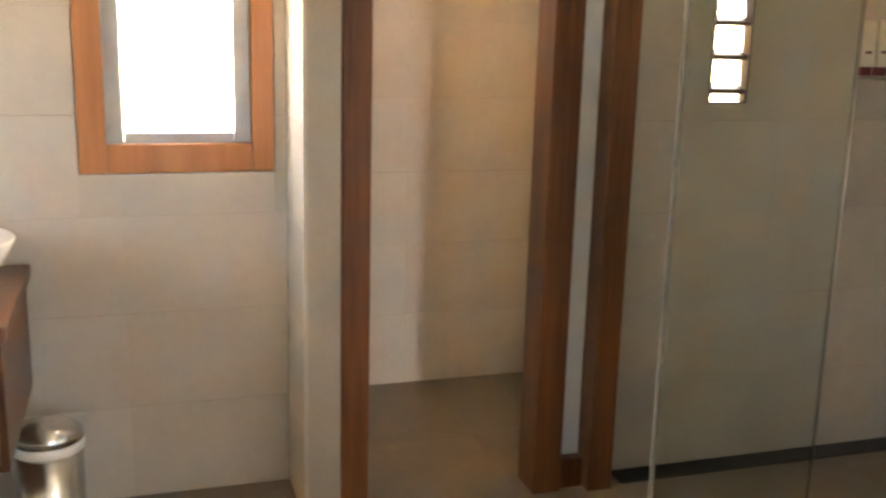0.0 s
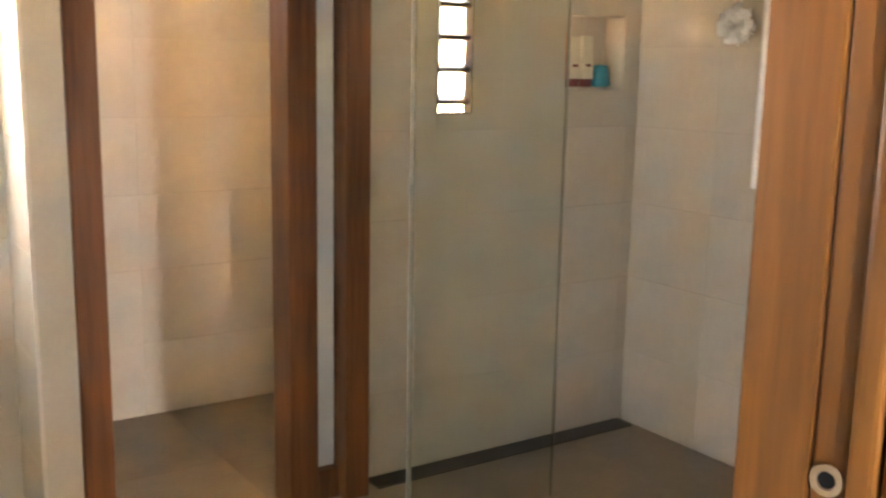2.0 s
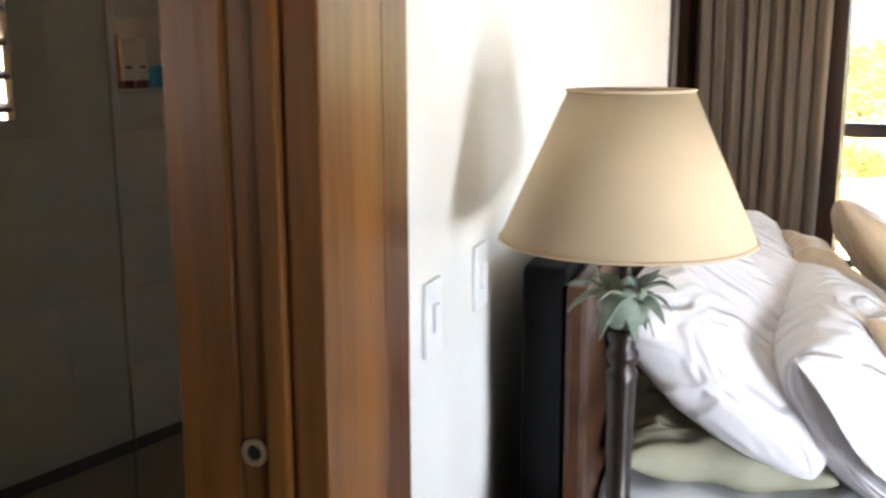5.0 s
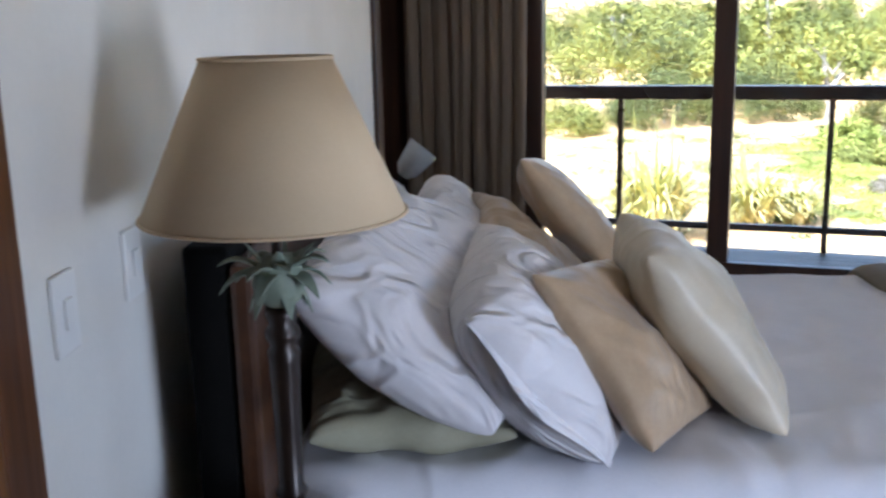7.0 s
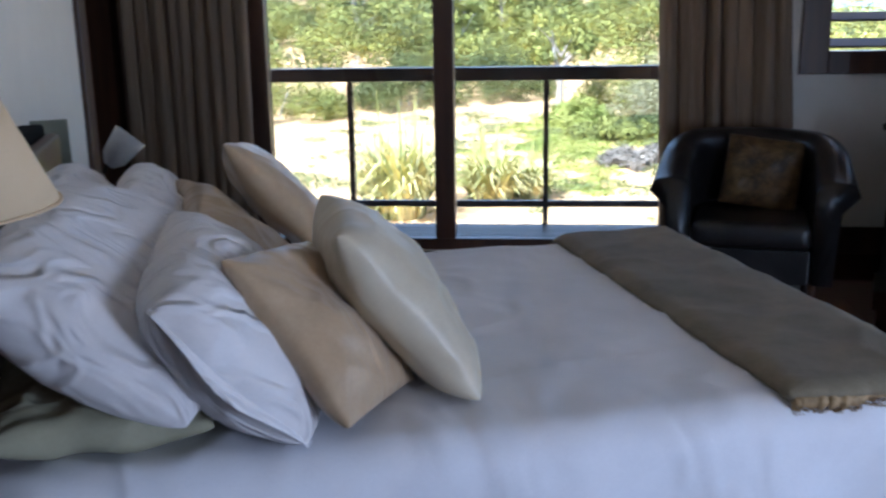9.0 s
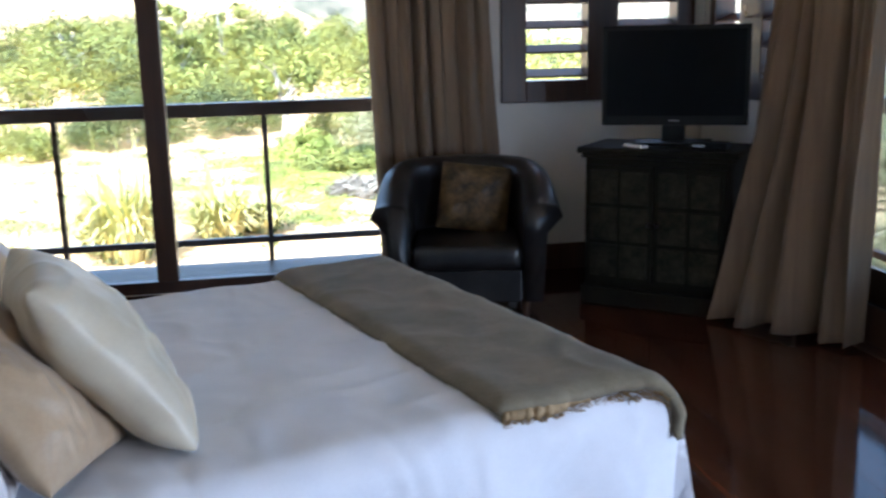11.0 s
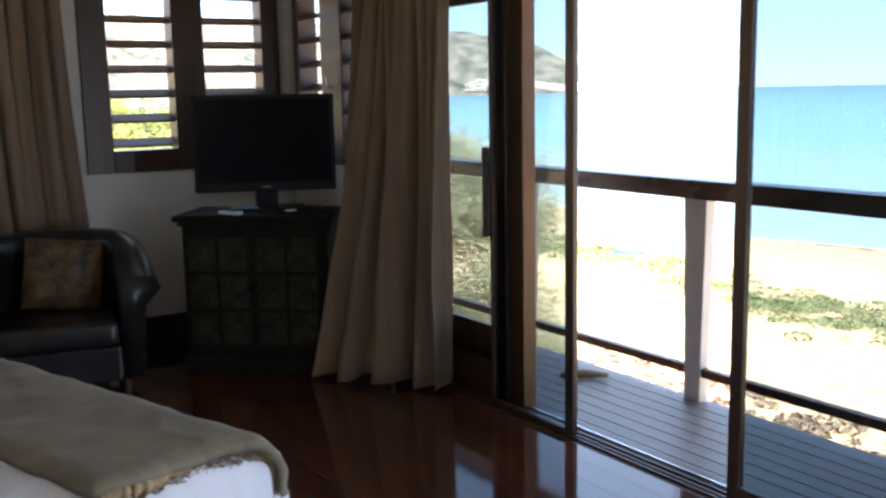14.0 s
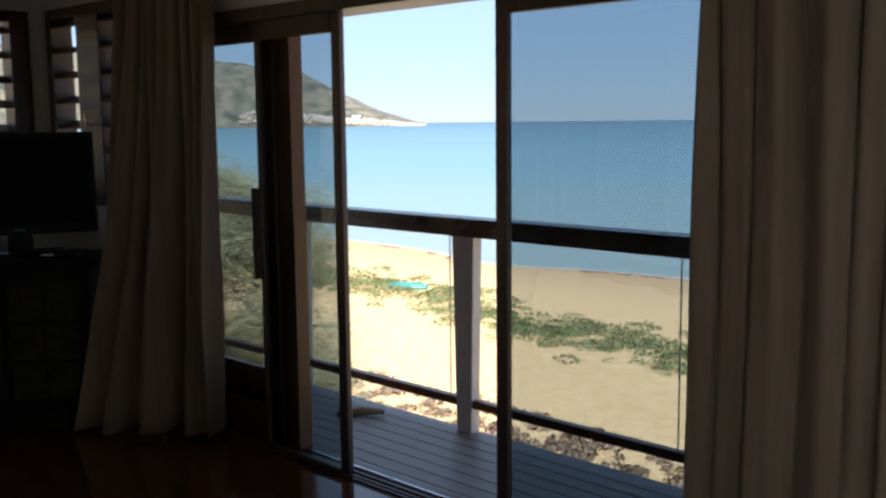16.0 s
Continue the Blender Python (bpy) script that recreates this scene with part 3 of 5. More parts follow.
for a in (0.166, 0.534):
    part("gallery", boxes((a, a + 0.05, 0.0, 0.088, 1.117, 1.938), bevel=0.003), M_ALU, bath_window, "grey metal blade gallery")
part("sill_strip", boxes((0.217, 0.533, 0.01, 0.085, 1.116, 1.146), bevel=0.003), M_ALU, bath_window)

# ---- sliding doors of the east wall ----
def leaf(name, label, y0, y1, x, stile=0.07, low=0.12, w0=None, w1=None, mat=M_DARKWOOD, glass=M_GLASS_TINT):
    d = thing(name, label, "sliding door", pose(x, 0, 0), kind="structure")
    a, b = w0 or stile, w1 or stile
    part("stile", boxes((-0.014, 0.014, y0, y0 + a, 0.012, 1.94), bevel=0.004), mat, d)
    part("stile", boxes((-0.014, 0.014, y1 - b, y1, 0.012, 1.94), bevel=0.004), mat, d)
    part("bottom_rail", boxes((-0.021, 0.021, y0 + a + 0.001, y1 - b - 0.001, 0.012, low), bevel=0.004), mat, d)
    part("top_rail", boxes((-0.021, 0.021, y0 + a + 0.001, y1 - b - 0.001, 1.86, 1.94), bevel=0.004), mat, d)
    pane = part("pane", boxes((-0.003, 0.003, y0 + a + 0.001, y1 - b - 0.001, low + 0.001, 1.859)), glass, d)
    pane.visible_shadow = False
    return d


door_a = leaf("door_1", "dark-framed sliding glass door with a long pull handle", 3.893, 4.93, 3.045, w0=0.092, low=0.19)
handle = part("handle", tube([(-0.07, 3.965, 0.80), (-0.07, 3.965, 1.21)], 0.017), M_BRONZE, door_a, "long dark pull handle")
part("handle_fixing", tube([(-0.07, 3.965, 0.9), (-0.02, 3.95, 0.9)], 0.008), M_BRONZE, door_a)
part("handle_fixing", tube([(-0.07, 3.965, 1.12), (-0.02, 3.95, 1.12)], 0.008), M_BRONZE, door_a)
leaf("door_2", "slim dark sliding glass door standing half open", 3.372, 3.95, 2.998, stile=0.052, low=0.034, w1=0.02)
leaf("door_3", "dark-framed sliding glass door standing closed", 1.45, 2.55, 2.998, stile=0.052, low=0.08)
leaf("door_4", "dark-framed sliding glass door at the back of the room", 0.0, 1.44, 3.05, stile=0.07, low=0.08)
post = thing("door_post", "orange timber post beside the sliding doors", "door post", pose(0, 0, 0), kind="structure")
part("post", boxes((3.072, 3.145, 3.815, 3.95, -0.04, 2.24), bevel=0.004), M_ORANGEWOOD, post)
part("kick_board", boxes((3.072, 3.10, 3.971, 4.94, -0.03, 0.345), bevel=0.004), M_ORANGEWOOD, post)
track = thing("door_track", "dark grooved sliding door track along the sill", "door track", pose(0, 0, 0), kind="structure")
part("sill", boxes((2.957, 3.15, -0.018, 4.94, -0.06, 0.0)), M_DARKWOOD, track)
for xx in (2.985, 3.011, 3.045, 3.09):
    part("rail", boxes((xx - 0.004, xx + 0.004, -0.018, 4.94, 0.0, 0.010)), M_STEEL if xx > 3.08 else M_DARKWOOD, track)
structure("door_header", boxes((2.96, 3.17, -0.018, 4.95, 1.941, 1.999), bevel=0.004), M_DARKWOOD, "dark timber head over the sliding doors", "door head")
structure("skirting_north", boxes((1.21, 2.97, YW - 0.02, YW - 0.001, -0.01, 0.16), bevel=0.004), M_DARKWOOD, "dark timber skirting board", "baseboard")
structure("skirting_east", boxes((XG - 0.02, XG - 0.001, 4.96, YW - 0.021, -0.01, 0.16), bevel=0.004), M_DARKWOOD, "dark timber skirting board", "baseboard")
wall_cap = structure("wall_cap", boxes((-0.16, 0.022, 3.82, 4.03, 0.0, CEIL), bevel=0.004), M_DARKWOOD, "dark timber end post of the bed-head wall", "trim")
wall_cap.matrix_world = turned(-0.703, 1.06, WALL_TURN)

# ---- balcony ----
deck = thing("balcony_deck", "weathered grey-brown timber deck boards round the corner", "deck", kind="structure")
part("joists", boxes((3.17, 3.9, -2.7, 7.05, -0.22, -0.085), (-4.2, 3.17, 6.28, 7.05, -0.22, -0.085), (3.93, 3.97, -2.7, 7.15, -0.30, -0.06), (-4.2, 3.93, 7.11, 7.15, -0.30, -0.06)), M_RAILDARK, deck)


def balustrade(name, label, m, a, b, posts, rods, post_mat, taper):
    r = thing(name, label, "railing", m)
    part("top_rail", boxes((a, b, -0.06, 0.06, 0.94, 1.03), bevel=0.006), M_RAILDARK, r)
    part("lower_rail", boxes((a, b, -0.022, 0.022, 0.075, 0.118), bevel=0.004), M_REDWOOD if taper else M_RAILDARK, r)
    for x in posts:
        w = taper or 0.018
        bm = bmesh.new()
        vs = box(bm, x - w, x + w, -0.03, 0.03, -0.25, 0.94)
        if taper:
            for v in vs[:4]:
                v.co.x = x + (v.co.x - x) * 0.62
        part("post", bm, post_mat, r)
    for x in rods:
        part("rod", tube([(x, 0.0, 0.118), (x, 0.0, 0.94)], 0.004, 6), M_STEEL, r)
    return r


balustrade("balcony_railing", "dark timber balcony railing with grey tapered posts", pose(3.92, 0, 0, 0, 0, 90), -2.6, 7.08, (-0.6, 0.83, 2.18, 3.54, 4.86, 6.2), (2.35, 3.655, 0.9, 4.95), M_POSTGREY, 0.07)
balustrade("balcony_railing", "dark timber balcony railing with slim posts before the garden", pose(0, 7.1, 0), -4.1, 3.86, (-3.6, -2.3, -0.98, 0.355, 1.7, 3.0), (), M_RAILDARK, 0.0)

# ---- bed ----
BED = turned(0, 0, BED_TURN)


def fold(s, lo, hi, r):
    """Lays a length over an edge: place along the top and drop below it."""
    if s < lo:
        a = min((lo - s) / r, math.pi / 2)
        return lo - r * math.sin(a), r * (1 - math.cos(a)) + max(0, lo - s - r * math.pi / 2)
    if s > hi:
        a = min((s - hi) / r, math.pi / 2)
        return hi + r * math.sin(a), r * (1 - math.cos(a)) + max(0, s - hi - r * math.pi / 2)
    return s, 0.0


def drape(u0, u1, v0, v1, z, r=0.06, wrinkle=0.006, lo_u=-0.12, hi_u=1.97, lo_v=2.13, hi_v=3.53, seed=0.0):
    def fn(a, b):
        s, t = u0 + (u1 - u0) * a, v0 + (v1 - v0) * b
        x, dx = fold(s, lo_u, hi_u, r)
        y, dy = fold(t, lo_v, hi_v, r)
        d = max(dx, dy)
        n = noise.noise(Vector((s * 5 + seed, t * 5, d * 2))) + 0.5 * noise.noise(Vector((s * 13, t * 13 + seed, 0)))
        w2 = Vector((s * 1.8 + seed, t * 2.6, seed))
        n += 1.5 * (1 - abs(noise.noise(w2 + Vector((noise.noise(w2 * 1.7), noise.noise(w2 * 1.3 + Vector((4, 0, 0))), 0))))) ** 7
        flare = 0.0 if d < 0.08 else 0.025 * math.sin((s if dy > dx else t) * 14) * min(1, (d - 0.08) * 4)
        x += (flare + 0.02 * d) * (1 if s > hi_u else 0)
        y += (flare + 0.02 * d) * (1 if t > hi_v else -1 if t < lo_v else 0)
        return (x, y, z - d + wrinkle * n)
    return fn


bed = thing("bed", "double bed made up with a plain white cotton cover", "bed", BED)
part("base", boxes((-0.12, 1.97, 2.12, 3.54, 0.08, 0.30), bevel=0.01), M_DARKWOOD, bed)
for x, y in ((0.0, 2.2), (1.85, 2.2), (0.0, 3.45), (1.85, 3.45)):
    part("leg", boxes((x - 0.03, x + 0.03, y - 0.03, y + 0.03, 0.0, 0.08)), M_DARKWOOD, bed)
part("mattress", boxes((-0.12, 2.0, 2.10, 3.56, 0.305, 0.575), bevel=0.05, seg=4), M_SHEET, bed)
smooth(part("cover", sheet(drape(-0.12, 2.47, 1.62, 4.02, 0.60, r=0.085, hi_u=1.965), 170, 150, -0.006), M_SHEET, bed, "plain white cotton bed cover"))
headboard = part("headboard", boxes((-0.170, -0.129, 1.93, 3.68, 0.1, 1.06), bevel=0.012), M_HEADBOARD, bed, "brown timber headboard")
part("headboard_back", boxes((-0.252, -0.171, 1.94, 3.67, 0.0, 1.09), bevel=0.012), M_BLACKCLOTH, bed, "black padded back of the headboard")

throw = thing("bed_throw", "folded taupe plush throw with a fringed edge across the bed", "throw blanket", BED)
throw_lie = drape(1.54, 2.11, 2.07, 3.72, 0.612, wrinkle=0.004, r=0.10, seed=9, lo_v=2.0, hi_v=3.55, hi_u=1.915)


def throw_fn(a, b):
    x, y, z = throw_lie(a, b)
    edge = min(a * 0.59, b * 1.64, (1 - b) * 1.64)
    return (x, y + (0.03 * noise.noise(Vector((a * 3.1, 2, 0))) + 0.008 * noise.noise(Vector((a * 14, 5, 0))) - 0.06 * a * a) * (1 - b) ** 3, z - 0.02 * (1 - min(1.0, edge / 0.04)) ** 2.2)


smooth(part("cloth", sheet(throw_fn, 60, 110, -0.026), M_THROW, throw))
bm = bmesh.new()
rng = random.Random(4)
for k in range(700):
    q = rng.random() ** 1.3 * 0.8
    p = Vector(throw_fn(q, 0.0)) - Vector((0, 0, rng.uniform(-0.004, 0.022)))
    m = Matrix.Translation(p) @ pose(0, 0, 0, rng.uniform(-35, 25), 0, rng.uniform(-40, 40))
    box(bm, -0.0009, 0.0009, -rng.uniform(0.004, 0.016), 0.002, -0.0009, 0.0009, m)
tagged(part("fringe", bm, M_FRINGE, throw, "short gold-brown fringe"), kind="stuff")
hem = [Vector(throw_fn(q, 0.0)) + Vector((0.006 * noise.noise(Vector((q * 40, 0, 0))), -0.004 + 0.006 * noise.noise(Vector((q * 25, 3, 0))), 0.004)) for q in [0.004 + 0.42 * k / 40 for k in range(41)]]
smooth(part("rolled_hem", tube(hem, [0.004 + 0.018 * math.sin(math.pi * min(1, (k + 4) / 34)) ** 0.5 * (0.75 + 0.5 * noise.noise(Vector((k * 0.45, 7, 0)))) if k < 30 else 0.005 for k in range(41)], 8), M_FRINGE, throw, "frayed gold-brown rolled hem"))


def pillow(name, label, u, v, z, w, h, t, lean, mat, yaw=0.0, roll=0.0, group="pillows on the bed", puff=0.34, seed=1.0, m=None):
    rounding = 0.25 if mat is M_PILLOW else 0.07
    crease, flow = (0.55 if mat is M_PILLOW else 0.4), (1 if int(seed) % 2 else -1)
    n = 64
    bm = bmesh.new()

    def at(a, b, side):
        e = max(0.0, (1 - a * a) * (1 - b * b))
        x = a * w / 2 * (1 - 0.05 * (1 - b * b)) * math.sqrt(1 - rounding * b * b)
        y = b * h / 2 * (1 - 0.05 * (1 - a * a)) * math.sqrt(1 - rounding * a * a)
        q = Vector((a * 1.3 + seed, b * 1.3, side * 2.0))
        warp = 0.5 * noise.noise(q)
        c, d = a * 0.75 + b * 0.66 * flow, b * 0.75 - a * 0.66 * flow
        long_fold = (1 - abs(noise.noise(Vector((c * 0.7 + seed, d * 2.3 + warp, side))))) ** 3
        short_fold = (1 - abs(noise.noise(Vector((c * 2.4 + warp, d * 1.4 + seed, side + 5))))) ** 4
        lump = noise.noise(q) * 0.02
        fade = min(1.0, e * 2.2)
        ang = math.atan2(abs(b) - 1.05, abs(a) - 1.05)
        near_corner = max(0.0, 1.25 - math.hypot(abs(a) - 1, abs(b) - 1)) * fade
        gather = 0.006 * near_corner * math.sin(ang * 17 + seed + (3 if a > 0 else 0) + (5 if b > 0 else 0)) * crease
        return (x, y, side * (t / 2 * e ** puff + (long_fold * 0.020 + short_fold * 0.014) * crease * fade + lump * fade + gather) + 0.010 * noise.noise(Vector((a * 2, b * 2, seed))))

    grids = []
    for side in (1, -1):
        g = [[None] * (n + 1) for _ in range(n + 1)]
        for i in range(n + 1):
            for j in range(n + 1):
                edge = i in (0, n) or j in (0, n)
                g[i][j] = grids[0][i][j] if side < 0 and edge else bm.verts.new(at(math.sin((2 * i / n - 1) * math.pi / 2), math.sin((2 * j / n - 1) * math.pi / 2), side))
        grids.append(g)
        for i in range(n):
            for j in range(n):
                q = (g[i][j], g[i + 1][j], g[i + 1][j + 1], g[i][j + 1])
                bm.faces.new(q if side > 0 else q[::-1])
    if m is None:
        L = radians(lean)
        r = Matrix(((0, -math.sin(L), math.cos(L), 0), (1, 0, 0, 0), (0, math.cos(L), math.sin(L), 0), (0, 0, 0, 1)))
        m = BED @ Matrix.Translation((u, v, z)) @ Matrix.Rotation(radians(yaw), 4, "Z") @ r @ Matrix.Rotation(radians(roll), 4, "Z")
    ob = part(name, bm, mat)
    smooth(ob)
    ob.matrix_world = m
    return tagged(ob, label, "cushion" if "cushion" in name else "pillow", group)


PILLOWS = (
    ("folded_cushion", "flat olive cotton cushion lying under the pillows", 0.085, 2.375, 0.668, 0.58, 0.42, 0.15, 87, M_OLIVE, 9, 0),
    ("pillow", "plump white cotton pillow leaning on the headboard", 0.15, 2.42, 0.862, 0.75, 0.55, 0.24, 54, M_PILLOW, -22, 13),
    ("pillow", "plump white cotton pillow leaning on another pillow", 0.375, 2.365, 0.80, 0.68, 0.46, 0.24, 42, M_PILLOW, -6, 8),
    ("cushion", "champagne satin cushion leaning on the pillows", 0.567, 2.29, 0.79, 0.43, 0.42, 0.12, 41, M_SATIN, -21, -11),
    ("cushion", "cream satin cushion with a worn gold print", 0.742, 2.445, 0.807, 0.49, 0.49, 0.19, 37, M_CREAM, -1, -1),
    ("pillow", "white cotton pillow standing at the far side of the bed", 0.03, 3.14, 0.83, 0.62, 0.46, 0.22, 40, M_PILLOW, 0, 0),
    ("pillow", "white cotton pillow leaning at the far side of the bed", 0.25, 3.12, 0.82, 0.60, 0.48, 0.18, 36, M_PILLOW, 0, 0),
    ("cushion", "small champagne satin cushion between the pillows", 0.42, 3.02, 0.80, 0.42, 0.44, 0.15, 44, M_SATIN, 4, 6),
    ("cushion", "large beige satin cushion at the far side of the bed", 0.575, 3.30, 0.84, 0.52, 0.55, 0.14, 41, M_SATIN, 4, -12),
)
for n, (name, label, u, v, z, w, h, t, lean, mat, yaw, roll) in enumerate(PILLOWS):
    made = pillow(name, label, u, v, z, w, h, t, lean, mat, yaw, roll, seed=n * 3.7 + 1, puff=0.36)
    if n == 2:
        # loose flap of the pillowcase along the open end
        flap = sheet(lambda a, b, w=w, h=h: (-w / 2 * (1 - 0.05 * (1 - (2 * b - 1) ** 2)) * math.sqrt(1 - 0.25 * (2 * b - 1) ** 2) + 0.012 - 0.045 * a * math.sin(math.pi * min(0.97, max(0.03, b))) ** 0.6, (b - 0.5) * h * 0.90, 0.008 * math.sin(b * 9) * a - 0.012 * a), 4, 30, 0.003)
        smooth(part("flap", flap, M_PILLOW, made, "thin hemmed flap of the pillowcase"))


# ---- bedside tables and lamp ----
def bedside(m, label):
    t = thing("bedside_table", label, "bedside table", m, "tables beside the bed")
    part("top", boxes((-0.2, 0.2, -0.2, 0.2, 0.585, 0.615), bevel=0.006), M_DARKWOOD, t)
    part("body", boxes((-0.18, 0.18, -0.18, 0.18, 0.12, 0.584), bevel=0.004), M_DARKWOOD, t)
    part("drawer_front", boxes((0.181, 0.195, -0.165, 0.165, 0.40, 0.57), bevel=0.004), M_DARKWOOD, t)
    part("knob", lathe([(0.004, 0.0), (0.012, 0.012), (0.008, 0.02), (0.0, 0.021)], 12, cap=False), M_BRONZE, t).matrix_local = pose(0.195, 0, 0.485, 0, 90, 0)
    for x in (-0.15, 0.15):
        for y in (-0.15, 0.15):
            part("leg", boxes((x - 0.02, x + 0.02, y - 0.02, y + 0.02, 0.0, 0.12)), M_DARKWOOD, t)
    return t


bedside(BED @ pose(-0.05, 1.735, 0), "dark timber bedside table under the lamp")
bedside(BED @ pose(-0.05, 3.92, 0), "dark timber bedside table at the far side of the bed")

lamp = thing("table_lamp", "table lamp with a cream cloth shade and a grey-green metal palm", "table lamp", pose(-0.597, 1.673, 0.615))
part("foot", lathe([(0.085, 0.0), (0.09, 0.012), (0.07, 0.025), (0.03, 0.04), (0.02, 0.07)], 32), M_BRONZE, lamp)
smooth(part("column", lathe([(0.019, 0.07), (0.022, 0.10), (0.026, 0.11), (0.02, 0.12), (0.021, 0.2), (0.024, 0.33), (0.026, 0.345), (0.02, 0.355), (0.027, 0.37), (0.027, 0.38), (0.02, 0.39), (0.026, 0.405), (0.023, 0.42)], 24), M_BRONZE, lamp, "turned dark bronze column"))
smooth(part("bud", lathe([(0.014, 0.415), (0.034, 0.43), (0.042, 0.455), (0.036, 0.48), (0.02, 0.50)], 20), M_LEAF_GREY, lamp))
part("neck", tube([(0, 0, 0.49), (0, 0, 0.62)], 0.009), M_BRONZE, lamp)
part("socket", lathe([(0.017, 0.60), (0.017, 0.66), (0.022, 0.665), (0.022, 0.69)], 16), M_BRONZE, lamp)
rng = random.Random(2)
# (leaves, start angle, reach, rise, droop, half width) of each whorl, from the top down
for count, a_start, reach0, rise, droop, half in ((4, 0.5, 0.042, 0.075, 0.012, 0.011), (7, 0.1, 0.075, 0.082, 0.055, 0.0145), (6, 0.75, 0.074, 0.042, 0.06, 0.0155), (6, 0.2, 0.04, -0.005, 0.05, 0.016)):
    for k in range(count):
        a0 = a_start + 2 * math.pi * k / count + rng.uniform(-0.15, 0.15)
        reach, lift = reach0 * rng.uniform(0.9, 1.12), rise * rng.uniform(0.85, 1.1)

        def leaf_fn(s, w, a0=a0, reach=reach, lift=lift, droop=droop, half=half):
            width = half * (math.sin(math.pi * min(1.0, 0.25 + 0.75 * s)) ** 0.8 + 0.02)
            r = 0.010 + reach * s
            o = (w - 0.5) * 2 * width
            zz = 0.462 + lift * s - droop * s * s * s ** 0.4 + 0.35 * abs(o)
            return (r * math.cos(a0) - o * math.sin(a0), r * math.sin(a0) + o * math.cos(a0), zz)
        smooth(part("leaf", sheet(leaf_fn, 10, 4, 0.002), M_LEAF_GREY, lamp))
shade = part("shade", lathe([(0.199, 0.565), (0.096, 0.795)], 64, cap=False), M_SHADE, lamp, "cream cloth cone shade")
bmesh_sh = bmesh.new()
bmesh_sh.from_mesh(shade.data)
bmesh.ops.solidify(bmesh_sh, geom=bmesh_sh.faces[:], thickness=0.003)
bmesh.ops.recalc_face_normals(bmesh_sh, faces=bmesh_sh.faces)
bmesh_sh.to_mesh(shade.data)
bmesh_sh.free()
smooth(shade)
for z, r in ((0.565, 0.200), (0.795, 0.097)):
    part("trim", tube([(r * math.cos(a), r * math.sin(a), z) for a in [2 * math.pi * k / 48 for k in range(49)]], 0.0025, 6), M_SHADE, lamp)
part("spider", tube([(-0.096, 0, 0.79), (0, 0, 0.785), (0.096, 0, 0.79)], 0.003, 6), M_BRONZE, lamp)
part("rod", tube([(0, 0, 0.68), (0, 0, 0.79)], 0.004, 6), M_BRONZE, lamp)

stand = thing("card_stand", "grey-green cloth covered card standing on the bedside table", "card stand", BED @ pose(-0.19, 3.86, 0.616, 0, -8, -76))
part("card", boxes((-0.012, 0.0, -0.07, 0.07, 0.0, 0.465), bevel=0.004), M_SILVERLEAF, stand)
part("foot", boxes((-0.09, -0.013, -0.06, 0.06, 0.0, 0.012), bevel=0.003), M_SILVERLEAF, stand)
reading = thing("reading_lamp", "small reading lamp with a frosted white glass shade", "reading lamp", BED @ pose(-0.03, 3.88, 0.616))
part("foot", lathe([(0.055, 0.0), (0.055, 0.012), (0.012, 0.02)], 24), M_BRONZE, reading)
part("stem", tube([(0, 0, 0.015), (0, 0, 0.27), (0.02, 0, 0.31)], 0.006), M_BRONZE, reading)
smooth(part("glass_shade", lathe([(0.02, 0.0), (0.045, 0.03), (0.055, 0.09), (0.06, 0.13), (0.056, 0.13), (0.04, 0.03), (0.0, 0.005)], 24, cap=False), M_PLASTICWHITE, reading, "frosted white glass shade")).matrix_local = pose(0.02, 0, 0.30, 0, 40, 10)


# ---- curtains ----
def curtain(name, label, top, bottom, folds, amp, z_top=2.3, z_bot=0.015, flare=0.0, seed=0.0, nu=150, nv=26):
    (ax, ay), (bx, by) = top
    (cx, cy), (dx, dy) = bottom
    L = math.hypot(bx - ax, by - ay)
    nx, ny = -(by - ay) / L, (bx - ax) / L

    def fn(s, t):
        k = t ** 1.6
        x = (ax + (bx - ax) * s) * (1 - k) + (cx + (dx - cx) * s) * k
        y = (ay + (by - ay) * s) * (1 - k) + (cy + (dy - cy) * s) * k
        warp = 0.7 * math.sin(s * 9 + seed) + 2.4 * noise.noise(Vector((s * 3.2, t * 0.9, seed)))
        ph = s * folds * 2 * math.pi + seed + warp
        deep = s * folds * 0.62 * 2 * math.pi + seed * 2 + 1.3 * warp
        low = min(1.0, max(0.0, (t - 0.15) / 0.6))
        depth = 0.9 + 0.55 * noise.noise(Vector((s * 5, t * 0.7, seed + 9)))
        d = amp * depth * ((math.sin(ph) + 0.3 * math.sin(2.3 * ph + 1)) * (0.8 - 0.45 * low) + low * (0.55 + flare) * math.sin(deep)) + 0.007 * noise.noise(Vector((s * 12, t * 4, seed)))
        along = 0.3 * amp * math.cos(ph)
        return (x + nx * d + (bx - ax) / L * along, y + ny * d + (by - ay) / L * along, z_top + (z_bot - z_top) * t + (0.012 * (1 + math.sin(deep)) + 0.02 * noise.noise(Vector((s * 3, 0, seed)))) * t ** 6)
    c = thing(name, label, "curtain", pose(0, 0, 0), "taupe curtains")
    smooth(part("cloth", sheet(fn, nu, nv, 0.003), M_CURTAIN, c))
    part("rod", tube([(ax - (bx - ax) / L * 0.1 , ay - (by - ay) / L * 0.1, z_top + 0.01), (bx + (bx - ax) / L * 0.1, by + (by - ay) / L * 0.1, z_top + 0.01)], 0.014), M_BRONZE, c)
    return c


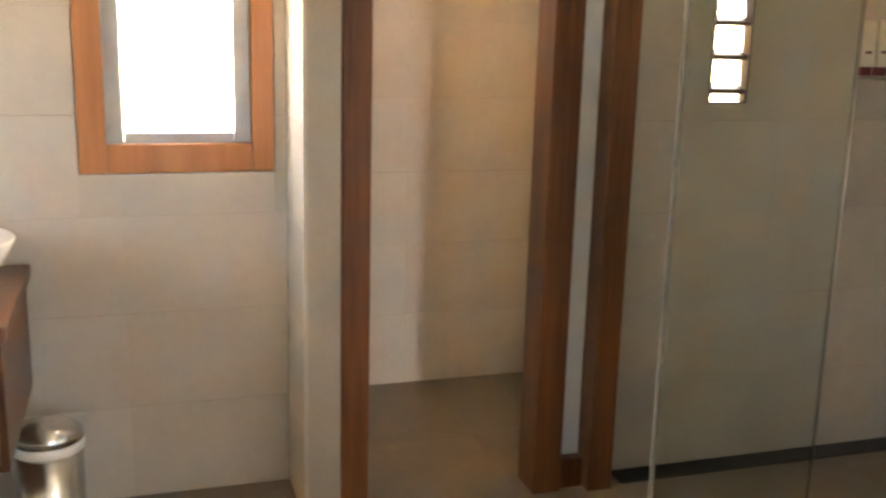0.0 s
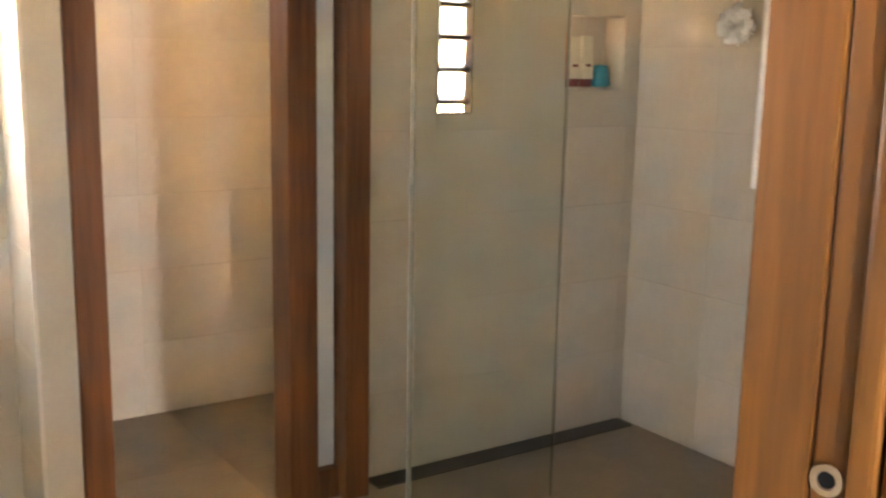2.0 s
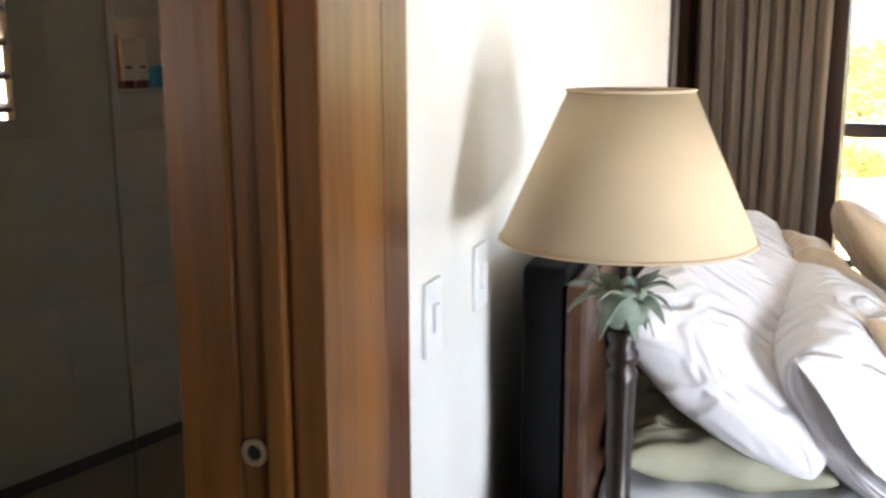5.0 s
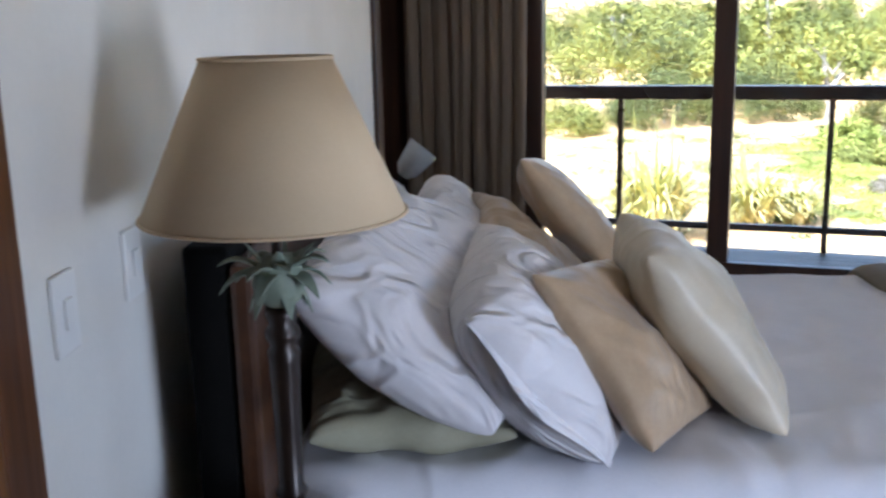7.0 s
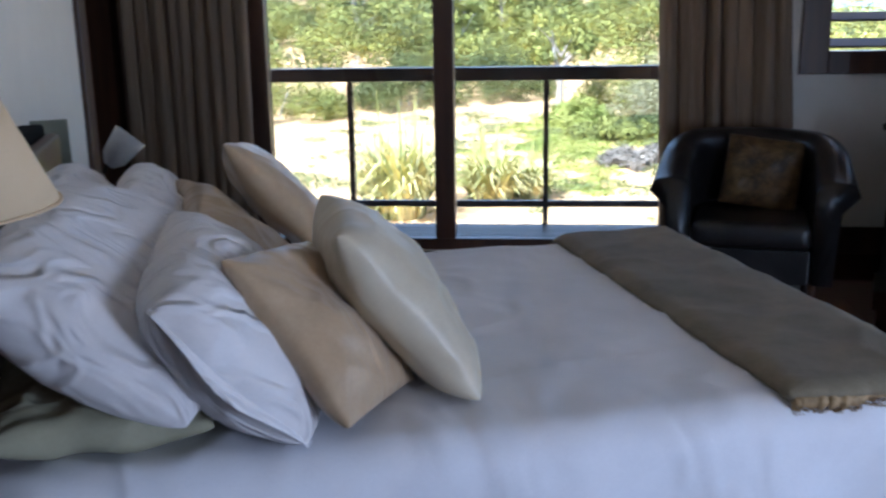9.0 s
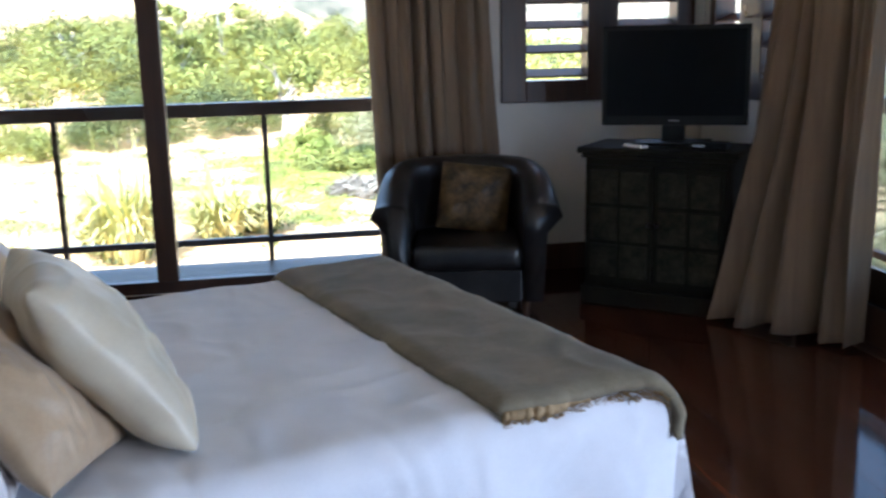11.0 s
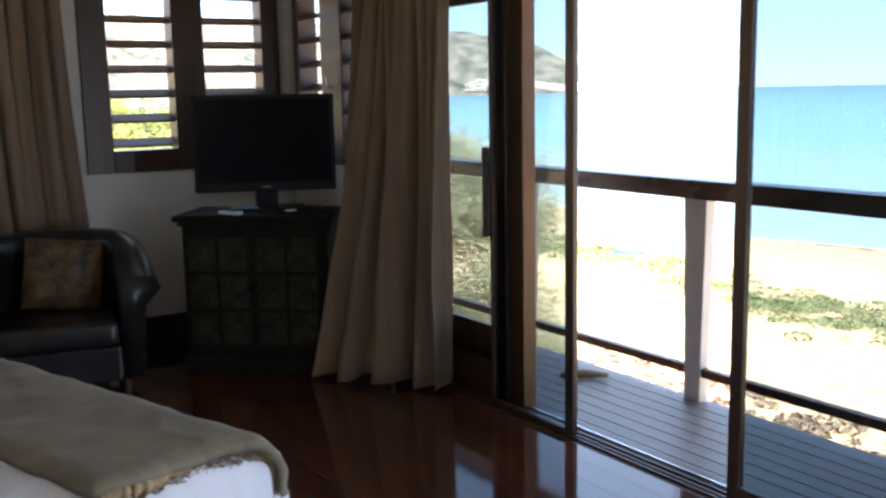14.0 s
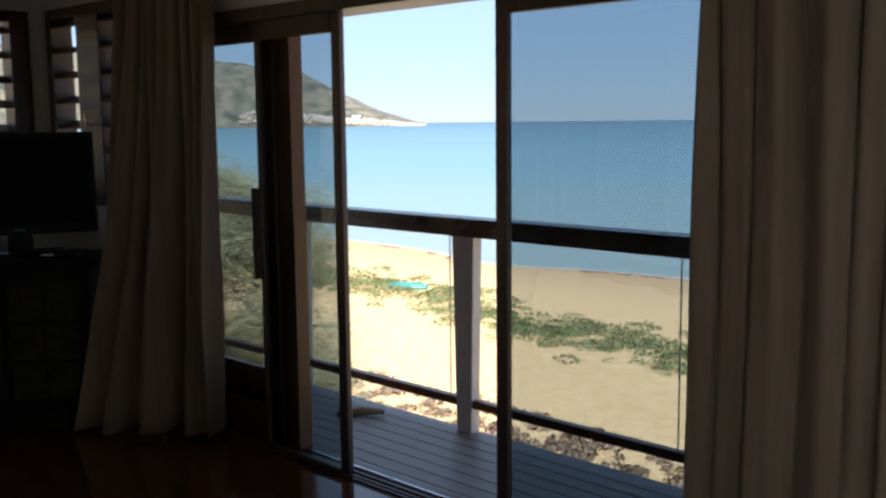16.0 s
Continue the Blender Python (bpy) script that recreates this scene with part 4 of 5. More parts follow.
curtain("curtain", "taupe full-length curtain drawn aside by the window", ((-2.12, 6.02), (-1.36, 6.02)), ((-2.12, 6.02), (-1.38, 6.02)), 9, 0.035, seed=1)
curtain("curtain", "taupe full-length curtain hanging behind the leather chair", ((0.94, 6.02), (1.64, 6.02)), ((1.0, 6.02), (1.76, 6.02)), 8, 0.045, flare=0.2, seed=2)
curtain("curtain", "taupe full-length curtain bunched and trailing on the floor", ((2.90, 4.91), (2.90, 4.13)), ((2.48, 4.88), (2.92, 4.22)), 7, 0.055, flare=0.6, seed=4)
curtain("curtain", "taupe full-length curtain hanging beside the sea view", ((2.90, 1.71), (2.90, 0.85)), ((2.90, 1.73), (2.90, 0.85)), 7, 0.05, seed=6)

# ---- leather tub chair ----
chair = thing("tub_chair", "black leather tub chair on short timber legs", "armchair", turned(1.39, 5.50, -12))
path = []
for k in range(9):
    path.append((0.335, -0.36 + 0.30 * k / 8, 1, 0))
for k in range(1, 24):
    a = math.pi * k / 24
    path.append((0.335 * math.cos(a), -0.06 + 0.335 * math.sin(a) * 1.02, math.cos(a), math.sin(a)))
for k in range(9):
    path.append((-0.335, -0.06 - 0.30 * k / 8, -1, 0))
bm = bmesh.new()
rings = []
for n, (x, y, nx, ny) in enumerate(path):
    s = n / (len(path) - 1)
    back = math.sin(math.pi * s) ** 1.3
    top = 0.60 + 0.178 * min(1, back * 1.3)
    out = 0.085 + 0.055 * (1 - back)
    prof = ((0.055, 0.10), (0.065, 0.32), (0.075, top - 0.14), (out + 0.01, top - 0.06), (out - 0.01, top - 0.015), (0.045, top), (-0.02, top - 0.01), (-0.045, top - 0.05), (-0.05, top - 0.14), (-0.05, 0.30), (-0.04, 0.10))
    rings.append([bm.verts.new((x + nx * d, y + ny * d, z)) for d, z in prof])
for a, b in zip(rings, rings[1:]):
    for k in range(len(a)):
        j = (k + 1) % len(a)
        bm.faces.new((a[k], b[k], b[j], a[j]))
bm.faces.new(rings[0])
bm.faces.new(rings[-1][::-1])
bmesh.ops.recalc_face_normals(bm, faces=bm.faces)
smooth(part("shell", bm, M_LEATHER, chair, "wrapped leather back and arms"))
smooth(part("seat", boxes((-0.28, 0.28, -0.40, 0.25, 0.27, 0.40), bevel=0.05, seg=4), M_LEATHER, chair))
part("front_panel", boxes((-0.279, 0.279, -0.37, 0.2, 0.10, 0.268), bevel=0.01), M_LEATHER, chair)
for x in (-0.3, 0.3):
    for y in (-0.33, 0.18):
        part("leg", lathe([(0.016, 0.0), (0.025, 0.11)], 12), M_DARKWOOD, chair).matrix_local = pose(x, y, 0)
pillow("velvet_cushion", "bronze velvet cushion resting in the leather chair", 0, 0, 0, 0.40, 0.38, 0.14, 0, M_GOLDVELVET, group="loose cushions", seed=33, m=turned(1.39, 5.50, -12) @ pose(0.045, 0.06, 0.572, 70, 0, 0) @ Matrix.Rotation(radians(-7), 4, "Z"))

# ---- corner cabinet and television ----
CAB = turned(2.295, 5.10, -40.5)
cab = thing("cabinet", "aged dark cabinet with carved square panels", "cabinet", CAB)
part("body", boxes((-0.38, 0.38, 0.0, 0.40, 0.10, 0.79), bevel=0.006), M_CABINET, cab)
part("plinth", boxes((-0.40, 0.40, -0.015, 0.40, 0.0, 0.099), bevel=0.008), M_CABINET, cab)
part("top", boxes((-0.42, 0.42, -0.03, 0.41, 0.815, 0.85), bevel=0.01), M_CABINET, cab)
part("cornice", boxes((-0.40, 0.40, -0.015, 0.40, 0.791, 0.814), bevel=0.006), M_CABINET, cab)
for side in (-1, 1):
    x0, x1 = (-0.365, -0.004) if side < 0 else (0.004, 0.365)
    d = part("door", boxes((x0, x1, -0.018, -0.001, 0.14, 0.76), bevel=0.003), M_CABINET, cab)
    w = (x1 - x0 - 0.06) / 2
    for i in range(2):
        for j in range(3):
            px, pz = x0 + 0.022 + i * (w + 0.016), 0.165 + j * 0.197
            bm = boxes((px, px + w, -0.027, -0.0185, pz, pz + 0.175), bevel=0.006)
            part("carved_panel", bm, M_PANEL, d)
    part("knob", lathe([(0.005, 0.0), (0.014, 0.014), (0.009, 0.022), (0.0, 0.023)], 12, cap=False), M_BRONZE, d).matrix_local = pose(side * 0.02, -0.018, 0.46, 90, 0, 0)

TVM = turned(2.46, 5.265, -24)
tv = thing("television", "flat black television switched off on a low stand", "television", TVM)
part("casing", boxes((-0.375, 0.375, 0.0, 0.06, 0.95, 1.465), bevel=0.008), M_PLASTIC, tv)
part("screen", boxes((-0.35, 0.35, -0.004, -0.001, 1.0, 1.44)), M_SCREEN, tv, "dark glossy screen")
part("neck", boxes((-0.06, 0.06, 0.015, 0.05, 0.868, 0.949), bevel=0.004), M_PLASTIC, tv)
part("base", boxes((-0.2, 0.2, -0.09, 0.13, 0.851, 0.867), bevel=0.006), M_PLASTIC, tv)
part("badge", boxes((-0.025, 0.025, -0.004, -0.001, 0.972, 0.978)), M_STEEL, tv)
deckbox = thing("set_top_box", "small black set-top box on the cabinet", "set-top box", turned(2.555, 5.02, -40))
part("case", boxes((-0.09, 0.09, -0.05, 0.05, 0.851, 0.885), bevel=0.005), M_PLASTIC, deckbox)
part("front_strip", boxes((-0.08, -0.02, -0.0525, -0.0505, 0.862, 0.874)), M_STEEL, deckbox)
remote = thing("remote_control", "pale remote control lying on the cabinet", "remote control", turned(2.225, 5.20, 20))
part("case", boxes((-0.025, 0.025, -0.07, 0.07, 0.851, 0.868), bevel=0.006), M_SWITCH, remote)
part("buttons", boxes((-0.015, 0.015, -0.05, 0.03, 0.8682, 0.8705)), M_PLASTIC, remote)

# ---- bathroom ----
posts = thing("toilet_doorway", "orange timber door frame of the toilet room with a white glass panel", "door frame", pose(0, 0, 0), kind="structure")
part("jamb", boxes((-3.06, -2.925, 0.797, 0.882, 0.0, 2.15), bevel=0.004), M_REDWOOD, posts)
part("jamb", boxes((-3.06, -2.925, 1.43, 1.525, 0.0, 2.15), bevel=0.004), M_REDWOOD, posts)
part("jamb", boxes((-3.06, -2.90, 1.612, 1.698, 0.0, 2.15), bevel=0.004), M_REDWOOD, posts)
part("head", boxes((-3.06, -2.93, 0.883, 1.429, 2.06, 2.15), bevel=0.004), M_REDWOOD, posts)
part("bottom_rail", boxes((-3.05, -2.945, 1.526, 1.611, 0.0, 0.10), bevel=0.004), M_REDWOOD, posts)
part("top_rail", boxes((-3.05, -2.945, 1.526, 1.611, 2.05, 2.15), bevel=0.004), M_REDWOOD, posts)
part("glass_panel", boxes((-3.0, -2.985, 1.526, 1.611, 0.101, 2.049)), M_WHITEGLASS, posts, "glossy white backed glass")

screen = thing("shower_screen", "frameless greenish glass shower screen", "shower screen", pose(-2.58, 0, 0))
gl = part("pane", boxes((-0.005, 0.005, 1.66, 2.212, 0.004, 2.05)), M_GLASS_SHOWER, screen)
gl.visible_shadow = False
part("edge", boxes((-0.006, 0.006, 2.2125, 2.2175, 0.004, 2.05)), M_CHROME, screen, "polished glass edge")
# pale strip that puts the reflection along the glass edge into colour
part("channel", boxes((-0.007, 0.007, 1.648, 1.659, 0.0, 2.05), bevel=0.002), M_EDGESTRIP, screen, "pale strip put in for the glass edge reflection")
structure("shower_drain", boxes((-3.018, -2.925, 1.75, 2.93, -0.003, 0.004)), M_DRAIN, "dark linear floor drain along the shower wall", "floor drain")
for k, (name, label, y, w, hgt, mat, m2) in enumerate((
        ("shampoo_tube", "cream shampoo tube standing on its cap in the niche", 2.665, 0.055, 0.185, M_TUBE, M_MAROON),
        ("lotion_tube", "cream lotion tube standing on its cap in the niche", 2.73, 0.05, 0.19, M_TUBE, M_MAROON),
        ("blue_sponge", "folded blue washing cloth lying in the niche", 2.80, 0.075, 0.085, M_BLUE, M_BLUE),
        ("soap_bottle", "small orange-capped bottle at the side of the niche", 2.61, 0.035, 0.20, M_ORANGE, M_MAROON))):
    b = thing(name, label, "toiletry", pose(-3.075, y, 1.348))
    if "cloth" in label:
        bm = boxes((-0.02, 0.03, -w / 2, w / 2, 0.0, hgt), bevel=0.018, seg=3)
        for v in bm.verts:
            v.co.y *= 1.15 - v.co.z / hgt * 0.6
        smooth(part("cloth", bm, mat, b))
    else:
        part("cap", boxes((-0.014, 0.014, -w * 0.4, w * 0.4, 0.0, 0.03), bevel=0.004), m2, b)
        bm = boxes((-0.016, 0.016, -w / 2, w / 2, 0.031, hgt), bevel=0.004)
        for v in bm.verts:
            v.co.x *= 1.0 - 0.75 * max(0, v.co.z - 0.05) / hgt
        part("body", bm, mat, b)
        part("print_bar", boxes((0.0125, 0.0145, -w * 0.25, w * 0.25, hgt * 0.40, hgt * 0.45)), m2, b)
# body puff on the wall
bm = bmesh.new()
rng = random.Random(8)
for k in range(170):
    d = Vector((rng.gauss(0, 1), rng.gauss(0, 1), rng.gauss(0, 1))).normalized()
    vs = box(bm, -0.012, 0.012, -0.001, 0.001, 0.0, 0.06 + rng.uniform(-0.012, 0.012))
    bmesh.ops.transform(bm, matrix=d.to_track_quat("Z", "Y").to_matrix().to_4x4() @ Matrix.Rotation(rng.uniform(0, 6.28), 4, "Z"), verts=vs)
puff = thing("bath_puff", "white netted bath puff hanging on the shower wall", "bath puff", pose(-2.50, 2.88, 1.57))
part("net", bm, M_TOWEL, puff)
part("cord", tube([(0, 0, 0.03), (0.0, 0.04, 0.12), (0, 0.07, 0.14)], 0.003, 6), M_TOWEL, puff)
hose = thing("shower_hose", "chrome shower hose hanging in a loop", "shower hose", pose(0, 0, 0))
pts = [(-2.36, 2.93, 1.9 - 0.02 * k) if k < 5 else (-2.36 + 0.02 * math.sin(k / 40 * math.pi) - 0.03 * math.sin(k / 70 * math.pi * 1.4), 2.93 - 0.03 * math.sin(k / 70 * math.pi), 1.9 - 0.0185 * k) for k in range(66)]
smooth(part("tube", tube(pts, 0.007, 8), M_CHROME, hose))
part("wall_outlet", tube([(-2.36, 2.966, 1.9), (-2.36, 2.92, 1.9)], 0.02, 12), M_CHROME, hose)
towel = thing("hanging_towel", "white bath towel hanging by the shower", "towel", pose(0, 0, 0))
part("peg", tube([(-2.35, 2.966, 1.86), (-2.35, 2.90, 1.87)], 0.012, 8), M_CHROME, towel)
smooth(part("cloth", sheet(lambda s, t: (-2.41 + 0.13 * s * (0.5 + 0.5 * t), 2.905 + 0.03 * math.sin(s * 14) * (0.3 + t), 1.87 - 0.84 * t), 24, 20, 0.008), M_TOWEL, towel))

waste = thing("pedal_bin", "small round stainless steel pedal bin with a domed lid", "waste bin", pose(-3.09, -0.03, 0))
smooth(part("body", lathe([(0.098, 0.0), (0.098, 0.02), (0.095, 0.03), (0.095, 0.255)], 40), M_STEEL, waste))
smooth(part("rim", lathe([(0.099, 0.256), (0.101, 0.275), (0.099, 0.285)], 40), M_SWITCH, waste, "pale plastic rim"))
smooth(part("lid", lathe([(0.099, 0.286), (0.095, 0.31), (0.075, 0.328), (0.04, 0.337), (0.001, 0.34)], 40), M_STEEL, waste))
part("pedal", boxes((0.09, 0.14, -0.02, 0.02, 0.008, 0.018), bevel=0.003), M_PLASTIC, waste)
van = thing("vanity_unit", "dark red timber vanity with a white basin on top", "vanity", pose(0, 0, 0))
part("cabinet", boxes((-3.235, -2.62, -1.1, -0.075, 0.40, 0.73), bevel=0.004), M_REDWOOD, van)
part("drawer", boxes((-2.619, -2.60, -1.08, -0.095, 0.42, 0.71), bevel=0.004), M_REDWOOD, van)
part("top", boxes((-3.235, -2.59, -1.12, -0.06, 0.731, 0.77), bevel=0.006), M_REDWOOD_H, van)
basin = thing("wash_basin", "white ceramic vessel basin on the vanity", "basin", pose(-2.92, -0.275, 0.771))
smooth(part("bowl", lathe([(0.10, 0.0), (0.17, 0.06), (0.215, 0.14), (0.21, 0.145), (0.16, 0.07), (0.05, 0.02), (0.001, 0.02)], 40, cap=False), M_CERAMIC, basin))

# ---- ground, sea and shore ----
def ground_height(x, y):
    h = -3.5 + 0.05 * np.sin(x * 0.5) * np.cos(y * 0.37)
    h = h - np.clip((x - 14) / 18, 0, 1) ** 1.2 * 0.62 - np.clip(x - 32, 0, 60) * 0.05
    hill = np.clip(y - 42, 0, 900) * 0.055 * np.clip(1 - (x - 8) / 30, 0, 1)
    return h + hill


axis = np.sort(np.concatenate([np.sinh(np.linspace(-6.4, 6.4, 150)) * 5.0 + 8.0, np.linspace(4, 34, 40)]))
gx, gy = np.meshgrid(axis, axis, indexing="ij")
verts = np.stack([gx, gy, np.minimum(ground_height(gx, gy), 60)], -1).reshape(-1, 3)
k = len(axis)
idx = np.arange(k * k).reshape(k, k)
faces = np.stack([idx[:-1, :-1], idx[1:, :-1], idx[1:, 1:], idx[:-1, 1:]], -1).reshape(-1, 4)
me = bpy.data.meshes.new("ground")
me.from_pydata(verts.tolist(), [], faces.tolist())
me.materials.append(M_GROUND)
smooth(tagged(new("ground", me), "pale sandy beach ground running down to the water", "ground", kind="structure"))

# broken line of foam where the water meets the sand
def foam_line(s, t):
    y = -30 + 160 * s
    x = 30.3
    for _ in range(12):
        x += (float(ground_height(np.float64(x), np.float64(y))) + 4.05) / 0.045
    return (x - 0.1 + (t - 0.5) * (0.05 + 0.2 * abs(noise.noise(Vector((y * 0.3, 0, 0))))) + 0.5 * noise.noise(Vector((y * 0.12, 3, 0))), y, -4.035)


tagged(part("foam", sheet(foam_line, 500, 2, 0.01), M_TOWEL), "thin white line of foam along the shore", "foam", kind="stuff")
bm = boxes((27.0, 4700.0, -4700.0, 4700.0, -4.3, -4.05))
structure("water", bm, M_SEA, "calm blue sea out to the horizon", "sea")

# broken dark line of washed-up weed just above the water
clumps = []
rng = random.Random(31)
for k in range(260):
    y = rng.uniform(-5, 60)
    if noise.noise(Vector((y * 0.22, 8, 0))) > -0.05:
        x = foam_line((y + 30) / 160, 0.5)[0] - 0.55 + 0.25 * noise.noise(Vector((y * 0.5, 1, 0))) + rng.gauss(0, 0.06)
        clumps.append(((x, y, float(ground_height(np.float64(x), np.float64(y)))), rng.uniform(0.05, 0.12)))
WEED = clumps

# headland across the bay: a ridge that falls to the sea at its tip
def headland_point(a, b):
    az = radians(60 - 105.3 * a)
    elev = float(np.interp(math.degrees(az), (-45.0, -44.6, -42.5, -40.6, -37.9, -33.0, -20.0, 0.0), (0.0, 0.1, 0.75, 1.65, 2.9, 3.4, 4.2, 5.0)))
    near = 1250 + 150 * math.sin(a * 9)
    top = (near + 260) * math.tan(radians(elev))
    d = near + 260 * b + 20 * noise.noise(Vector((a * 60, b * 4, 2)))
    z = -4.6 + (top + 5) * math.sin(min(1, b * 1.15) * math.pi / 2) ** 0.8
    z += top * 0.10 * noise.noise(Vector((a * 55, b * 4, 0))) * b + top * 0.05 * noise.noise(Vector((a * 160, b * 9, 5))) * b
    return (d * -math.sin(az), d * math.cos(az), z)


smooth(tagged(part("headland", sheet(headland_point, 320, 24), M_HILL), "scrub covered headland falling to the sea", "headland", kind="structure"))


def shore_rocks():
    bm = bmesh.new()
    rng = random.Random(5)
    for k in range(1100):
        a = 0.985 + 0.0145 * rng.random() if k % 3 == 0 else 0.90 + 0.1 * rng.random()
        p = Vector(headland_point(a, 0.02 + 0.09 * rng.random() * (1.6 if a > 0.96 else 0.8)))
        s = rng.uniform(0.9, 3.4)
        vs = bmesh.ops.create_icosphere(bm, subdivisions=1, radius=s)["verts"]
        for v in vs:
            v.co = Vector((v.co.x * rng.uniform(0.7, 1.5), v.co.y, v.co.z * 0.55)) + p
    return bm


tagged(part("shore_rocks", shore_rocks(), M_BOULDER), "pale granite rocks along the foot of the headland", "rocks", kind="stuff")


# ---- plants ----
def leaf_cloud(clumps, count, size, rng, flat=1.0):
    """Leaf quads scattered over the outsides of many small clumps: (centre, radius)."""
    centres = np.array([c for c, _ in clumps])
    radii = np.array([r for _, r in clumps])
    pick = rng.choice(len(clumps), count, p=radii ** 2 / (radii ** 2).sum())
    d = rng.normal(size=(count, 3))
    d /= np.linalg.norm(d, axis=1, keepdims=True)
    p = centres[pick] + d * (radii[pick] * rng.uniform(0.55, 1.08, count))[:, None] * [1, 1, flat]
    n = d + rng.normal(size=(count, 3)) * 0.6
    n /= np.linalg.norm(n, axis=1, keepdims=True)
    a = np.cross(n, rng.normal(size=(count, 3)))
    a /= np.linalg.norm(a, axis=1, keepdims=True)
    b = np.cross(n, a)
    s = (size * rng.uniform(0.6, 1.4, count))[:, None]
    quad = np.stack([p - a * s, p - b * s * 0.45, p + a * s, p + b * s * 0.45], 1).reshape(-1, 3)
    return quad, np.arange(count * 4).reshape(-1, 4)


def leaf_object(name, clumps, count, size, mat, seed, parent=None, flat=1.0):
    v, f = leaf_cloud(clumps, count, size, np.random.default_rng(seed), flat)
    me = bpy.data.meshes.new(name)
    me.from_pydata(v.tolist(), [], f.tolist())
    me.materials.append(mat)
    ob = new(name, me)
    if parent:
        ob.parent = parent
    return ob


def clumps_for(x, y, w, h, n, rng, base=None):
    z0 = float(ground_height(np.float64(x), np.float64(y))) if base is None else base
    out = []
    for _ in range(n):
        a, r = rng.uniform(0, 6.28), math.sqrt(rng.random()) * w
        k = 1 - (r / w) ** 2
        out.append(((x + r * math.cos(a), y + r * math.sin(a), z0 + h * (0.15 + 0.75 * k * rng.random())), rng.uniform(0.16, 0.34) * min(w, h) + 0.1))
    return out


rng = random.Random(11)
BUSHES = ((-11.5, 44, 3.2, 2.3, 0), (-5.6, 47, 2.6, 2.4, 1), (-16, 49, 4, 3.2, 0), (-1.6, 50, 3.0, 2.6, 1), (5.5, 46, 3.2, 2.2, 0), (9.5, 40, 3.4, 2.4, 0), (3.4, 37, 1.8, 0.7, 0), (6.6, 36, 2.2, 0.9, 0), (12, 46, 4, 3.2, 0), (16, 40, 3.5, 3.0, 1), (2.3, 41.5, 1.3, 1.1, 2), (6.0, 41.5, 2.4, 3.0, 3), (4.4, 37.5, 1.1, 0.8, 1), (3.6, 31.0, 1.25, 0.5, 4), (4.9, 31.6, 1.3, 0.6, 4))
for n, (x, y, w, h, dark) in enumerate(BUSHES):
    z0 = float(ground_height(np.float64(x), np.float64(y)))
    looks = (("sunlit yellow-green coastal bush on the sand", M_BUSH), ("dense dark green coastal bush on the sand", M_BUSHDARK), ("low bright green bush on the sand", M_LAWN), ("tall grey-green feathery bush on the sand", M_NEEDLE), ("low dry grey-brown brush on the sand", M_DRYBRUSH))
    b = thing("bush", looks[dark][0], "bush", pose(0, 0, 0), "coastal bushes")
    leaf_object("crown", clumps_for(x, y, w, h, 46, rng), 20000 if dark < 4 else 7000, 0.06, looks[dark][1], n, b)
    for q in range(3):
        part("stem", tube([(x + q * 0.3 - 0.3, y, z0 - 0.2), (x + (q - 1) * 0.8, y + 0.2, z0 + h * 0.5)], [0.07, 0.03], 6), M_BARK, b)
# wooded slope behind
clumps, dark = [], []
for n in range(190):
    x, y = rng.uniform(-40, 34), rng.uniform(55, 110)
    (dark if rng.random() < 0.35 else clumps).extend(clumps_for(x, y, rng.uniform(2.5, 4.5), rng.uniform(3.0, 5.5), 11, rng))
tagged(leaf_object("scrub_woods", clumps, 330000, 0.11, M_BUSH, 77), "sunlit green scrub woods rising behind the beach", "woods", kind="stuff")
# shade between the crowns is put into the darker leaf colour
tagged(leaf_object("scrub_woods", dark, 160000, 0.11, M_BUSHDARK, 78), "scrub woods behind the beach with shade put into darker leaves", "woods", kind="stuff")


def bare_tree(x, y, h, seed, label):
    r = random.Random(seed)
    z0 = float(ground_height(np.float64(x), np.float64(y)))
    t = thing("pale_tree", label, "tree", pose(x, y, z0), "pale trees")
    top = Vector((r.uniform(-0.4, 0.4), 0, h))
    part("trunk", tube([(0, 0, -0.2), (0.1, 0, h * 0.35), top * 0.7, top], [0.16, 0.13, 0.09, 0.03], 8), M_BARK, t)
    cl = []
    for k in range(9):
        s = Vector((0.1, 0, h * r.uniform(0.3, 0.75)))
        e = s + Vector((r.uniform(-1.4, 1.4), r.uniform(-1, 1), r.uniform(0.5, 1.6)))
        part("limb", tube([s, (s + e) / 2 + Vector((0, 0, 0.15)), e], [0.06, 0.04, 0.015], 6), M_BARK, t)
        cl += [((e.x + r.uniform(-.3, .3), e.y, e.z + r.uniform(-0.1, 0.4)), r.uniform(0.25, 0.5)) for _ in range(2)]
    leaf_object("crown", cl, 1500, 0.13, M_BUSH, seed, t)


bare_tree(1.4, 45, 3.6, 1, "slim pale-barked tree among the bushes")
bare_tree(-4.2, 62, 5.5, 2, "pale bare-limbed tree above the scrub")
bare_tree(-1.6, 63, 5.2, 3, "pale bare-limbed tree above the scrub")
bare_tree(-11, 64, 5.0, 4, "pale bare-limbed tree above the scrub")


